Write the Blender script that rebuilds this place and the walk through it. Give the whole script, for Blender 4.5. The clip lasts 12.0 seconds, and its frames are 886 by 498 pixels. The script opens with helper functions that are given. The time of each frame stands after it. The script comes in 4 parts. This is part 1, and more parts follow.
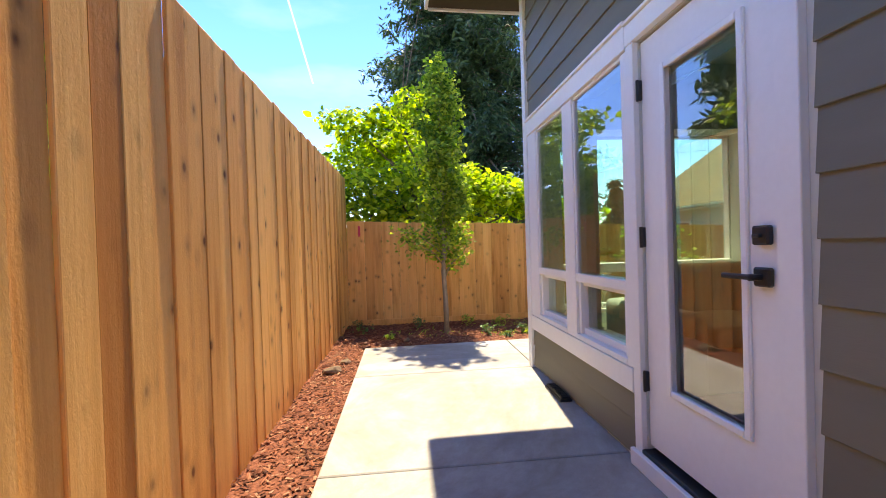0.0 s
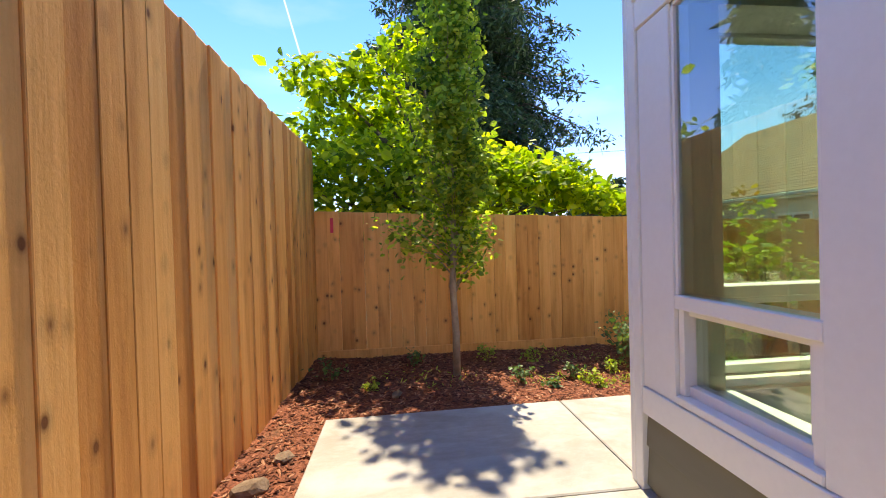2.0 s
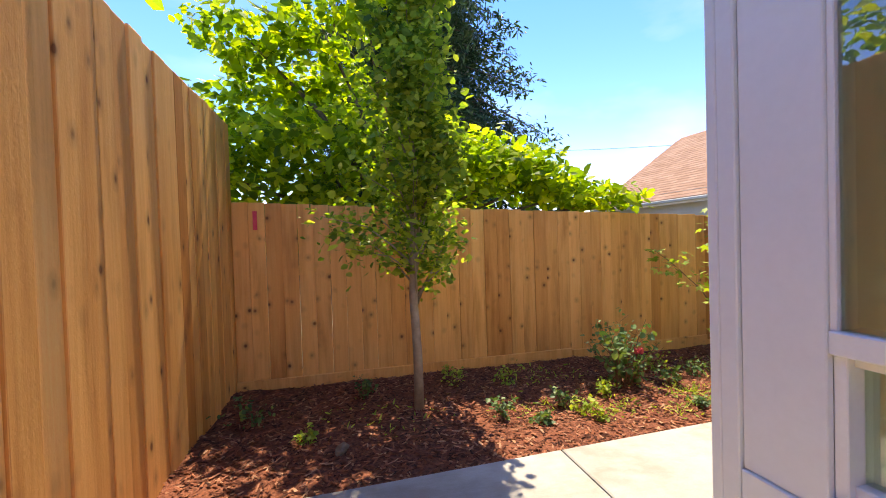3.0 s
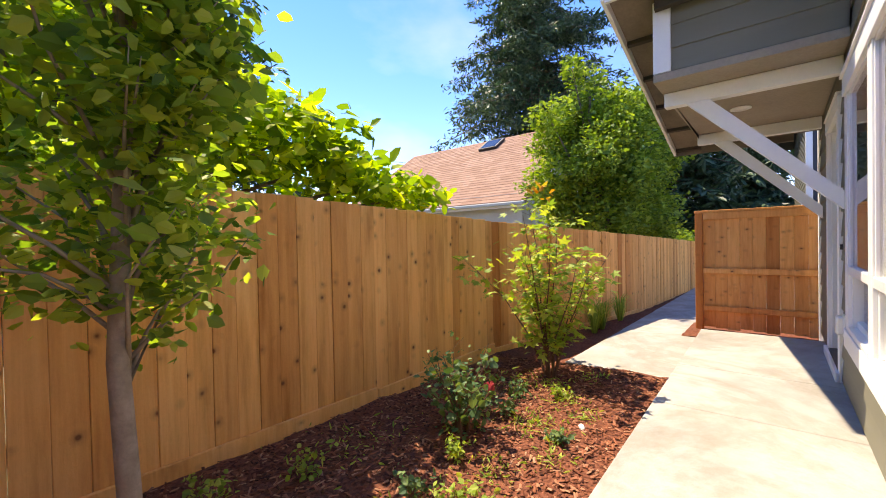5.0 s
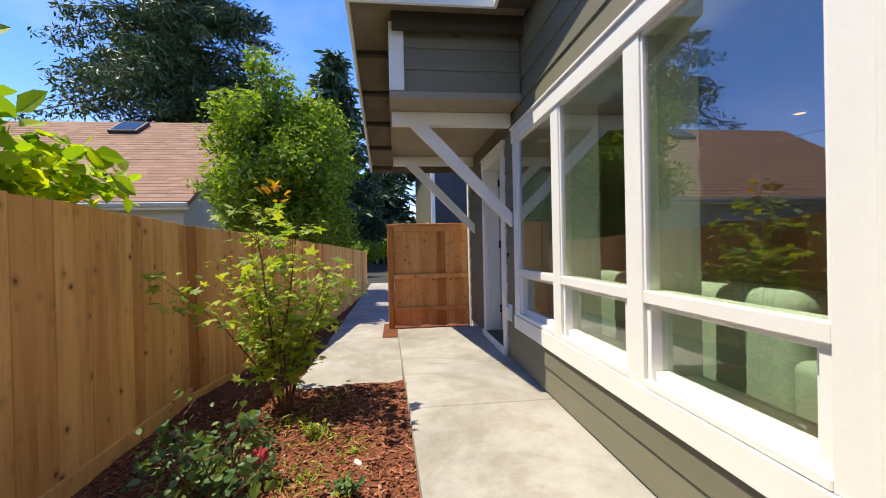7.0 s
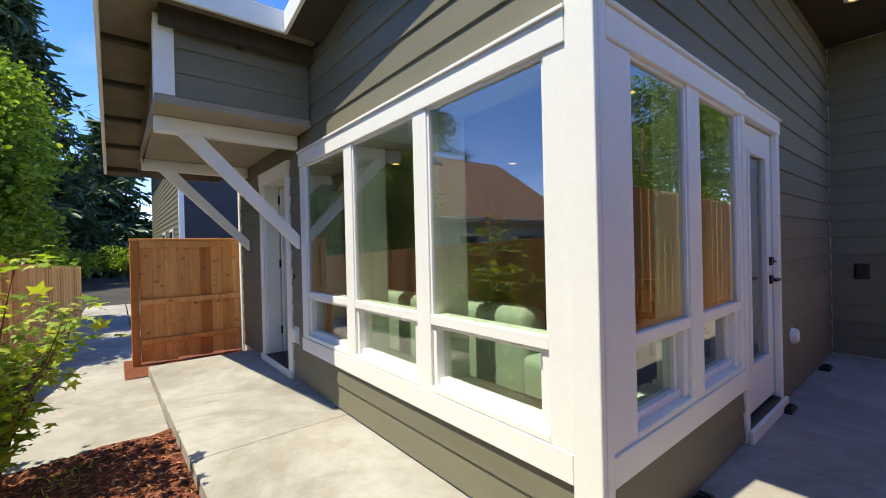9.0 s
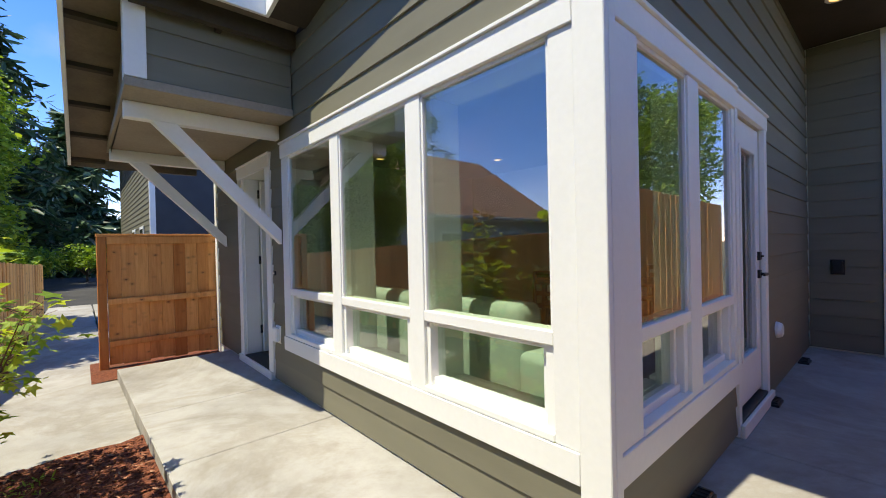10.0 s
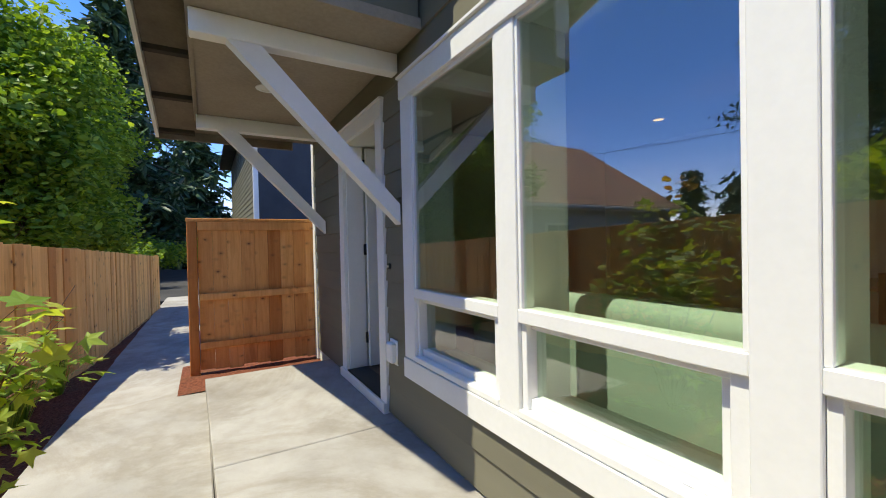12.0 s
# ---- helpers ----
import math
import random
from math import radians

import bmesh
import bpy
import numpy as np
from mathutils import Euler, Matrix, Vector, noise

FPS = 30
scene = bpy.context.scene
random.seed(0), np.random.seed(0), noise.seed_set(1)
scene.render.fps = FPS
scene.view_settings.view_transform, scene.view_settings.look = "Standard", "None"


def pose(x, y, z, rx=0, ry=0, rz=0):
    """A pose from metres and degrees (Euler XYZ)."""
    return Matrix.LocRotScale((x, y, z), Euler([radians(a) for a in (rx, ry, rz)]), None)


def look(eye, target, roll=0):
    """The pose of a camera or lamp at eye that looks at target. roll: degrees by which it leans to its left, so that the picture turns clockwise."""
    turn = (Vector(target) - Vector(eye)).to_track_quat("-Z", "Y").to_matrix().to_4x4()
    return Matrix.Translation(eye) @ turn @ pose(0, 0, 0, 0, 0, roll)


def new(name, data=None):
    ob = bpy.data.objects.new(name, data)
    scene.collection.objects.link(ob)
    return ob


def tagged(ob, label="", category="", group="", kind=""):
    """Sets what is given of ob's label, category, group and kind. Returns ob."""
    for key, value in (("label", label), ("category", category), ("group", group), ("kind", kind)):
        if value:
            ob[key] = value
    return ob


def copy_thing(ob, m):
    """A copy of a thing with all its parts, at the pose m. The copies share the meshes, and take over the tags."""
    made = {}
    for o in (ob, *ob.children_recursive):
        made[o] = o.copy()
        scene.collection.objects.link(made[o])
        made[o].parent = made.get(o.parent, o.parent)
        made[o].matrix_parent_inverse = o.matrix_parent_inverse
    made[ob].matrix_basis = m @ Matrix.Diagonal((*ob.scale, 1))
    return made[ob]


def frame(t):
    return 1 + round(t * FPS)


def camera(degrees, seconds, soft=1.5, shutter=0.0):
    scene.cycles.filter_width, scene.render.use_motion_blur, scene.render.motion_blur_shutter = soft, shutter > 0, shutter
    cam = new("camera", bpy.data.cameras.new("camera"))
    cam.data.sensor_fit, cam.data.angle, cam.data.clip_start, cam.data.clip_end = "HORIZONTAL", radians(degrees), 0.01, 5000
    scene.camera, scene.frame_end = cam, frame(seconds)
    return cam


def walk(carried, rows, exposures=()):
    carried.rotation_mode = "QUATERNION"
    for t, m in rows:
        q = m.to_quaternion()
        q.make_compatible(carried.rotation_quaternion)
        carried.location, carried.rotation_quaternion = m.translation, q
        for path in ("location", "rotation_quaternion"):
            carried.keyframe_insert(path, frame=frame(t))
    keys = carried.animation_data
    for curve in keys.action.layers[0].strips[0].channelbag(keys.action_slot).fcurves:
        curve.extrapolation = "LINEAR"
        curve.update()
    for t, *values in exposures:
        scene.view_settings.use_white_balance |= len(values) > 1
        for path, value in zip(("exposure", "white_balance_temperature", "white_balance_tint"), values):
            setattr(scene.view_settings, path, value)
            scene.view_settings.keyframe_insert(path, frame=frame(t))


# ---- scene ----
cam = camera(94.8, 12.0, 1.0)
PATH = [
    (0, (0.014, 0.315, 1.16), (0.209, 2.305, 1.138), -1.8),
    (0.5, (0.028, 0.746, 1.165), (0.207, 2.738, 1.135), -1.9),
    (1, (0.039, 1.235, 1.167), (0.206, 3.228, 1.135), -1.9),
    (1.5, (0.063, 1.729, 1.171), (0.241, 3.721, 1.132), -1.9),
    (2, (0.067, 2.209, 1.172), (0.285, 4.197, 1.146), -1.6),
    (2.5, (0.042, 2.666, 1.175), (0.361, 4.641, 1.146), -1.7),
    (4.5, (0.202, 4.036, 1.19), (1.46, 5.59, 1.147), -1.2),
    (5, (0.234, 4.429, 1.146), (1.776, 5.703, 1.118), -1.1),
    (5.5, (0.298, 4.711, 1.16), (2.052, 5.673, 1.136), -1.3),
    (6, (0.341, 4.947, 1.16), (2.249, 5.547, 1.138), -1.4),
    (6.5, (0.428, 5.1, 1.132), (2.418, 5.297, 1.108), -1.5),
    (7, (0.464, 5.202, 1.16), (2.45, 4.973, 1.147), -1.2),
    (7.5, (0.41, 5.314, 1.209), (2.313, 4.697, 1.197), -1.4),
    (9.5, (0.352, 5.489, 1.336), (1.855, 4.17, 1.323), -1.3),
    (10, (0.481, 5.481, 1.293), (1.974, 4.15, 1.276), -1.3),
    (10.5, (0.745, 5.38, 1.236), (2.258, 4.071, 1.221), -1.2),
    (11, (1.055, 5.337, 1.219), (2.609, 4.078, 1.199), -1.2),
    (11.5, (1.449, 5.288, 1.198), (3.074, 4.122, 1.174), -1.2),
    (12, (1.903, 5.165, 1.21), (3.632, 4.159, 1.183), -1.2),
]
walk(cam, [(t, look(eye, target, roll)) for t, eye, target, roll in PATH], [(0.0, 2.78, 9700, 7), (1.0, 2.68, 9600, 7), (2.0, 2.5, 9600, 8), (4.5, 2.48, 9700, 12), (5.5, 2.35, 9600, 12), (6.5, 2.04, 9200, 9), (7.0, 1.9, 8700, 6), (9.5, 1.95, 8400, 2), (10.5, 1.85, 8200, 2), (12.0, 1.83, 8100, 2)])

# ---- world, sun ----
SUN = Vector((0.05, 0.468, 1.0)).normalized()
world = bpy.data.worlds.new("sky")
scene.world = world
world.use_nodes = True
wn, wl = world.node_tree.nodes, world.node_tree.links
wn.clear()
sky = wn.new("ShaderNodeTexSky")
sky.sky_type, sky.sun_disc = "NISHITA", False
sky.sun_elevation, sky.sun_rotation = math.asin(SUN.z), math.atan2(SUN.x, SUN.y)
sky.air_density, sky.dust_density, sky.ozone_density = 1.0, 0.0, 3.0
sky.altitude = 3000
bg, wo = wn.new("ShaderNodeBackground"), wn.new("ShaderNodeOutputWorld")
bg.inputs["Strength"].default_value = 0.14


def wmath(op, a, b=0.0):
    m = wn.new("ShaderNodeMath")
    m.operation = op
    for k, v in enumerate((a, b)):
        if isinstance(v, float):
            m.inputs[k].default_value = v
        else:
            wl.new(v, m.inputs[k])
    return m.outputs[0]


def wdot(v):
    m = wn.new("ShaderNodeVectorMath")
    m.operation = "DOT_PRODUCT"
    wl.new(wtc.outputs["Generated"], m.inputs[0])
    m.inputs[1].default_value = v
    return m.outputs["Value"]


# thin cirrus and a vapour trail high in the sky
wtc = wn.new("ShaderNodeTexCoord")
TRAIL_A, TRAIL_B = Vector((-0.212, 0.842, 0.497)).normalized(), Vector((-0.195, 0.890, 0.413)).normalized()
across = wmath("ABSOLUTE", wdot(TRAIL_A.cross(TRAIL_B).normalized()))
along = wmath("GREATER_THAN", wdot((TRAIL_A + TRAIL_B).normalized()), 0.994)
trail = wmath("MULTIPLY", wmath("MULTIPLY", wmath("SUBTRACT", 1.0, wmath("MINIMUM", wmath("MULTIPLY", across, 380.0), 1.0)), along), 0.17)
cm = wn.new("ShaderNodeMapping")
cm.inputs["Scale"].default_value = (2.0, 3.5, 6.0)
wl.new(wtc.outputs["Generated"], cm.inputs["Vector"])
cn = wn.new("ShaderNodeTexNoise")
cn.inputs["Scale"].default_value, cn.inputs["Detail"].default_value = 1.3, 6.0
wl.new(cm.outputs[0], cn.inputs["Vector"])
cloud = wmath("MULTIPLY", wmath("MINIMUM", wmath("MAXIMUM", wmath("MULTIPLY", wmath("SUBTRACT", cn.outputs[0], 0.52), 3.0), 0.0), 1.0), 0.07)
cmix = wn.new("ShaderNodeMix")
cmix.data_type = "RGBA"
wl.new(wmath("MAXIMUM", trail, cloud), cmix.inputs[0])
wl.new(sky.outputs[0], cmix.inputs[6])
cmix.inputs[7].default_value = (7.0, 7.3, 7.6, 1)
deep = wn.new("ShaderNodeHueSaturation")
deep.inputs["Saturation"].default_value = 1.36
cool = wn.new("ShaderNodeMix")
cool.data_type, cool.blend_type = "RGBA", "MULTIPLY"
cool.inputs[0].default_value = 1.0
cool.inputs[7].default_value = (1.0, 0.815, 0.885, 1)
wl.new(cmix.outputs[2], cool.inputs[6])
wl.new(cool.outputs[2], deep.inputs["Color"])
wl.new(deep.outputs[0], bg.inputs["Color"])
wl.new(bg.outputs[0], wo.inputs["Surface"])
sun_data = bpy.data.lights.new("sun", "SUN")
sun_data.energy, sun_data.angle, sun_data.color = 1.75, radians(0.53), (1.0, 0.985, 0.965)
sun = new("sun", sun_data)
sun.matrix_world = look(SUN * 60, (0, 0, 0))


# ---- materials ----
def base_mat(name, rough=0.6, spec=0.4, metal=0.0):
    m = bpy.data.materials.new(name)
    m.use_nodes = True
    p = m.node_tree.nodes["Principled BSDF"]
    p.inputs["Roughness"].default_value = rough
    p.inputs["Specular IOR Level"].default_value = spec
    p.inputs["Metallic"].default_value = metal
    return m, m.node_tree.nodes, m.node_tree.links, p


def ramp(nodes, links, src, stops):
    r = nodes.new("ShaderNodeValToRGB")
    while len(r.color_ramp.elements) < len(stops):
        r.color_ramp.elements.new(0.5)
    for e, (pos, col) in zip(r.color_ramp.elements, stops):
        e.position, e.color = pos, (*col, 1)
    links.new(src, r.inputs[0])
    return r.outputs[0]


def coords(nodes, links, scale=(1, 1, 1), kind="Object", shift=None):
    tc, mp = nodes.new("ShaderNodeTexCoord"), nodes.new("ShaderNodeMapping")
    mp.inputs["Scale"].default_value = scale
    links.new(tc.outputs[kind], mp.inputs["Vector"])
    if shift is not None:
        links.new(shift, mp.inputs["Location"])
    return mp.outputs[0]


def world_pos(nodes, links, scale=(1, 1, 1)):
    g, mp = nodes.new("ShaderNodeNewGeometry"), nodes.new("ShaderNodeMapping")
    mp.inputs["Scale"].default_value = scale
    links.new(g.outputs["Position"], mp.inputs["Vector"])
    return mp.outputs[0]


def tex(nodes, links, vec, scale, detail=4.0, rough=0.55, distort=0.0):
    n = nodes.new("ShaderNodeTexNoise")
    n.inputs["Scale"].default_value, n.inputs["Detail"].default_value = scale, detail
    n.inputs["Roughness"].default_value, n.inputs["Distortion"].default_value = rough, distort
    links.new(vec, n.inputs["Vector"])
    return n.outputs[0]


def mixc(nodes, links, a, b, fac, mode="MIX"):
    m = nodes.new("ShaderNodeMix")
    m.data_type, m.blend_type = "RGBA", mode
    for sock, v in ((m.inputs[6], a), (m.inputs[7], b)):
        if isinstance(v, tuple):
            sock.default_value = (*v, 1)
        else:
            links.new(v, sock)
    if isinstance(fac, float):
        m.inputs[0].default_value = fac
    else:
        links.new(fac, m.inputs[0])
    return m.outputs[2]


def bump(nodes, links, p, height, strength=0.3, dist=0.01):
    b = nodes.new("ShaderNodeBump")
    b.inputs["Strength"].default_value, b.inputs["Distance"].default_value = strength, dist
    links.new(height, b.inputs["Height"])
    links.new(b.outputs[0], p.inputs["Normal"])


def rough_mat(name, c1, c2, scale=6.0, fine=60.0, rough=0.6, spec=0.4, strength=0.2, dist=0.004, stain=None, mottle=0.75):
    """A surface with two scales of variation and a fine relief, in world metres."""
    m, n, l, p = base_mat(name, rough, spec)
    v = world_pos(n, l)
    a, b = tex(n, l, v, scale, 5), tex(n, l, v, fine, 3)
    col = ramp(n, l, a, [(0.3, c1), (0.7, c2)])
    col = mixc(n, l, col, ramp(n, l, b, [(0.3, (mottle, mottle, mottle)), (0.7, (1.0, 1.0, 1.0))]), 0.6, "MULTIPLY")
    if stain:
        col = mixc(n, l, col, stain, ramp(n, l, tex(n, l, v, scale * 0.35, 6, 0.65), [(0.5, (0, 0, 0)), (0.75, (1, 1, 1))]))
    l.new(col, p.inputs["Base Color"])
    bump(n, l, p, b, strength, dist)
    return m


def wood_mat(name, dark, mid, light, knot=(0.15, 0.055, 0.02)):
    """Sawn cedar boards: grain along z, knots, a tone of its own for each board."""
    m, n, l, p = base_mat(name, 0.72, 0.25)
    info = n.new("ShaderNodeObjectInfo")
    comb = n.new("ShaderNodeCombineXYZ")
    mul = n.new("ShaderNodeMath")
    mul.operation, mul.inputs[1].default_value = "MULTIPLY", 37.0
    l.new(info.outputs["Random"], mul.inputs[0])
    for k in range(3):
        l.new(mul.outputs[0], comb.inputs[k])
    v = coords(n, l, (1, 1, 1), "Object", comb.outputs[0])
    st = n.new("ShaderNodeMapping")
    st.inputs["Scale"].default_value = (22, 22, 1.6)
    l.new(v, st.inputs["Vector"])
    grain = tex(n, l, st.outputs[0], 1.6, 6, 0.6, 0.7)
    st2 = n.new("ShaderNodeMapping")
    st2.inputs["Scale"].default_value = (8, 8, 1.7)
    l.new(v, st2.inputs["Vector"])
    blotch = tex(n, l, st2.outputs[0], 0.9, 4, 0.6)
    col = ramp(n, l, grain, [(0.2, dark), (0.5, mid), (0.8, light)])
    tone = ramp(n, l, info.outputs["Random"], [(0.0, (0.62, 0.44, 0.32)), (0.07, (0.74, 0.58, 0.46)), (0.16, (0.88, 0.79, 0.70)), (0.45, (0.98, 0.94, 0.89)), (0.75, (1.05, 1.04, 1.0)), (1.0, (1.10, 1.12, 1.10))])
    col = mixc(n, l, col, tone, 1.0, "MULTIPLY")
    col = mixc(n, l, col, ramp(n, l, blotch, [(0.28, (0.70, 0.56, 0.44)), (0.42, (0.93, 0.88, 0.82)), (0.56, (1.04, 1.03, 1.02))]), 0.85, "MULTIPLY")
    kv = n.new("ShaderNodeMapping")
    kv.inputs["Scale"].default_value = (7.5, 7.5, 11.0)
    l.new(v, kv.inputs["Vector"])
    vor = n.new("ShaderNodeTexVoronoi")
    vor.inputs["Scale"].default_value = 1.0
    l.new(kv.outputs[0], vor.inputs["Vector"])
    some = ramp(n, l, tex(n, l, v, 4.5, 2), [(0.40, (0, 0, 0)), (0.46, (1, 1, 1))])
    kn = ramp(n, l, vor.outputs["Distance"], [(0.07, (1, 1, 1)), (0.10, (0.6, 0.6, 0.6)), (0.15, (0.26, 0.26, 0.26)), (0.32, (0, 0, 0))])
    kn = mixc(n, l, (0.0, 0.0, 0.0), kn, some)
    col = mixc(n, l, col, knot, kn)
    saw = n.new("ShaderNodeMapping")
    saw.inputs["Scale"].default_value = (26, 26, 34)
    l.new(v, saw.inputs["Vector"])
    rasp = tex(n, l, saw.outputs[0], 2.5, 5, 0.7, 0.4)
    col = mixc(n, l, col, ramp(n, l, rasp, [(0.3, (0.90, 0.88, 0.85)), (0.7, (1.04, 1.04, 1.04))]), 0.45, "MULTIPLY")
    l.new(col, p.inputs["Base Color"])
    both = n.new("ShaderNodeMath")
    l.new(grain, both.inputs[0])
    l.new(rasp, both.inputs[1])
    bump(n, l, p, both.outputs[0], 0.45, 0.004)
    return m


def leaf_mat(name, c1, c2, c3, glow=0.45):
    """Thin leaves: some light passes through; each leaf has its own green."""
    m, n, l, p = base_mat(name, 0.5, 0.35)
    g = n.new("ShaderNodeNewGeometry")
    col = ramp(n, l, g.outputs["Random Per Island"], [(0.0, c1), (0.5, c2), (1.0, c3)])
    l.new(col, p.inputs["Base Color"])
    tr, mx = n.new("ShaderNodeBsdfTranslucent"), n.new("ShaderNodeMixShader")
    hue = mixc(n, l, col, (1.14, 1.1, 0.4), 1.0, "MULTIPLY")
    l.new(hue, tr.inputs["Color"])
    mx.inputs[0].default_value = glow
    l.new(p.outputs[0], mx.inputs[1])
    l.new(tr.outputs[0], mx.inputs[2])
    l.new(mx.outputs[0], n["Material Output"].inputs["Surface"])
    return m


def glass_mat(name, tint, sheen, ior):
    """Coated double glazing: a green tint to what passes through, a violet cast to what it mirrors."""
    m, n, l, p = base_mat(name)
    n.remove(p)
    through_glass, mirrored = n.new("ShaderNodeBsdfRefraction"), n.new("ShaderNodeBsdfGlossy")
    through_glass.inputs["Color"].default_value = (*tint, 1)
    mirrored.inputs["Color"].default_value = (*sheen, 1)
    for node in (through_glass, mirrored):
        node.inputs["Roughness"].default_value = 0.0
    fres, mx = n.new("ShaderNodeFresnel"), n.new("ShaderNodeMixShader")
    through_glass.inputs["IOR"].default_value = fres.inputs["IOR"].default_value = ior
    l.new(fres.outputs[0], mx.inputs[0])
    l.new(through_glass.outputs[0], mx.inputs[1])
    l.new(mirrored.outputs[0], mx.inputs[2])
    l.new(mx.outputs[0], n["Material Output"].inputs["Surface"])
    return m


def glow_mat(name, col, strength):
    m, n, l, p = base_mat(name)
    p.inputs["Emission Color"].default_value = (*col, 1)
    p.inputs["Emission Strength"].default_value = strength
    return m


def concrete_mat():
    m, n, l, p = base_mat("concrete", 0.85, 0.25)
    v = world_pos(n, l)
    big, mid, fine = tex(n, l, v, 1.1, 6, 0.6), tex(n, l, v, 5, 6, 0.65), tex(n, l, v, 140, 3)
    col = ramp(n, l, big, [(0.34, (0.325, 0.315, 0.295)), (0.5, (0.375, 0.365, 0.34)), (0.66, (0.425, 0.415, 0.39))])
    col = mixc(n, l, col, ramp(n, l, mid, [(0.3, (0.82, 0.80, 0.76)), (0.6, (1.02, 1.02, 1.02))]), 0.7, "MULTIPLY")
    col = mixc(n, l, col, ramp(n, l, fine, [(0.3, (0.86, 0.86, 0.86)), (0.6, (1.0, 1.0, 1.0))]), 0.6, "MULTIPLY")
    st = tex(n, l, v, 0.55, 7, 0.7, 0.6)
    col = mixc(n, l, col, ramp(n, l, st, [(0.42, (1.0, 1.0, 1.0)), (0.5, (0.80, 0.76, 0.70)), (0.56, (1.0, 1.0, 1.0)), (0.66, (0.84, 0.81, 0.77))]), 0.75, "MULTIPLY")
    l.new(col, p.inputs["Base Color"])
    bump(n, l, p, fine, 0.12, 0.003)
    return m


def mulch_mat():
    m, n, l, p = base_mat("bark_mulch", 0.9, 0.2)
    v = world_pos(n, l)
    a, b = tex(n, l, v, 45, 4), tex(n, l, v, 2.0, 4)
    col = ramp(n, l, a, [(0.25, (0.05, 0.017, 0.010)), (0.5, (0.18, 0.06, 0.034)), (0.8, (0.30, 0.115, 0.065))])
    col = mixc(n, l, col, (0.10, 0.07, 0.035), ramp(n, l, b, [(0.55, (0, 0, 0)), (0.75, (0.5, 0.5, 0.5))]))
    l.new(col, p.inputs["Base Color"])
    bump(n, l, p, a, 0.9, 0.02)
    return m


def chip_mat():
    m, n, l, p = base_mat("bark_chip", 0.85, 0.2)
    g = n.new("ShaderNodeNewGeometry")
    l.new(ramp(n, l, g.outputs["Random Per Island"], [(0.0, (0.05, 0.018, 0.011)), (0.4, (0.18, 0.058, 0.032)), (0.8, (0.32, 0.115, 0.062)), (1.0, (0.42, 0.23, 0.14))]), p.inputs["Base Color"])
    return m


def siding_mat():
    m, n, l, p = base_mat("olive_siding_paint", 0.58, 0.3)
    v = world_pos(n, l, (1, 1, 6))
    a, b = tex(n, l, v, 1.2, 4), tex(n, l, world_pos(n, l, (3, 3, 30)), 9, 4)
    info = n.new("ShaderNodeObjectInfo")
    col = ramp(n, l, a, [(0.3, (0.164, 0.157, 0.114)), (0.7, (0.188, 0.180, 0.132))])
    col = mixc(n, l, col, ramp(n, l, info.outputs["Random"], [(0.0, (0.93, 0.93, 0.93)), (1.0, (1.06, 1.06, 1.06))]), 1.0, "MULTIPLY")
    l.new(col, p.inputs["Base Color"])
    bump(n, l, p, b, 0.15, 0.003)
    return m


def shingle_mat(name, c1, c2, c3):
    m, n, l, p = base_mat(name, 0.9, 0.2)
    g = n.new("ShaderNodeNewGeometry")
    col = ramp(n, l, g.outputs["Random Per Island"], [(0.0, c1), (0.5, c2), (1.0, c3)])
    f = tex(n, l, world_pos(n, l), 30, 4)
    col = mixc(n, l, col, ramp(n, l, f, [(0.3, (0.75, 0.75, 0.75)), (0.7, (1.05, 1.05, 1.05))]), 0.8, "MULTIPLY")
    l.new(col, p.inputs["Base Color"])
    return m


CEDAR = wood_mat("cedar_boards", (0.80, 0.39, 0.125), (0.90, 0.48, 0.17), (0.95, 0.565, 0.225), (0.22, 0.085, 0.03))
CEDAR_RED = wood_mat("stained_cedar", (0.70, 0.30, 0.095), (0.82, 0.395, 0.145), (0.88, 0.47, 0.19), (0.24, 0.09, 0.035))
SIDING = siding_mat()
TRIM = rough_mat("white_trim_paint", (0.80, 0.81, 0.79), (0.84, 0.85, 0.83), 2.0, 35, 0.45, 0.4, 0.05, 0.002, mottle=0.95)
VINYL = rough_mat("white_vinyl", (0.82, 0.83, 0.81), (0.86, 0.87, 0.85), 3.0, 80, 0.3, 0.5, 0.02, 0.001, mottle=0.95)
SOFFIT = rough_mat("brown_soffit_plywood", (0.15, 0.125, 0.095), (0.24, 0.20, 0.155), 3.0, 40, 0.8, 0.2, 0.2, 0.003)
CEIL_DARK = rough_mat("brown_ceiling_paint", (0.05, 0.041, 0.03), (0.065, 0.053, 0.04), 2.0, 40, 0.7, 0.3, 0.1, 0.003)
PORCH_CEIL = rough_mat("taupe_porch_soffit", (0.31, 0.265, 0.21), (0.37, 0.32, 0.25), 2.0, 40, 0.7, 0.3, 0.1, 0.003)
CONCRETE = concrete_mat()
MULCH = mulch_mat()
CHIP = chip_mat()
SOIL = rough_mat("garden_soil", (0.13, 0.11, 0.065), (0.23, 0.20, 0.12), 0.6, 12, 0.95, 0.1, 0.5, 0.03)
ASPHALT = rough_mat("asphalt", (0.045, 0.045, 0.047), (0.075, 0.074, 0.072), 1.0, 80, 0.9, 0.2, 0.3, 0.004)
BLACK = rough_mat("black_metal", (0.012, 0.012, 0.013), (0.02, 0.02, 0.022), 5, 80, 0.45, 0.5, 0.1, 0.001)
GLASS = glass_mat("window_glass", (0.82, 0.95, 0.845), (0.97, 0.85, 0.96), 2.15)
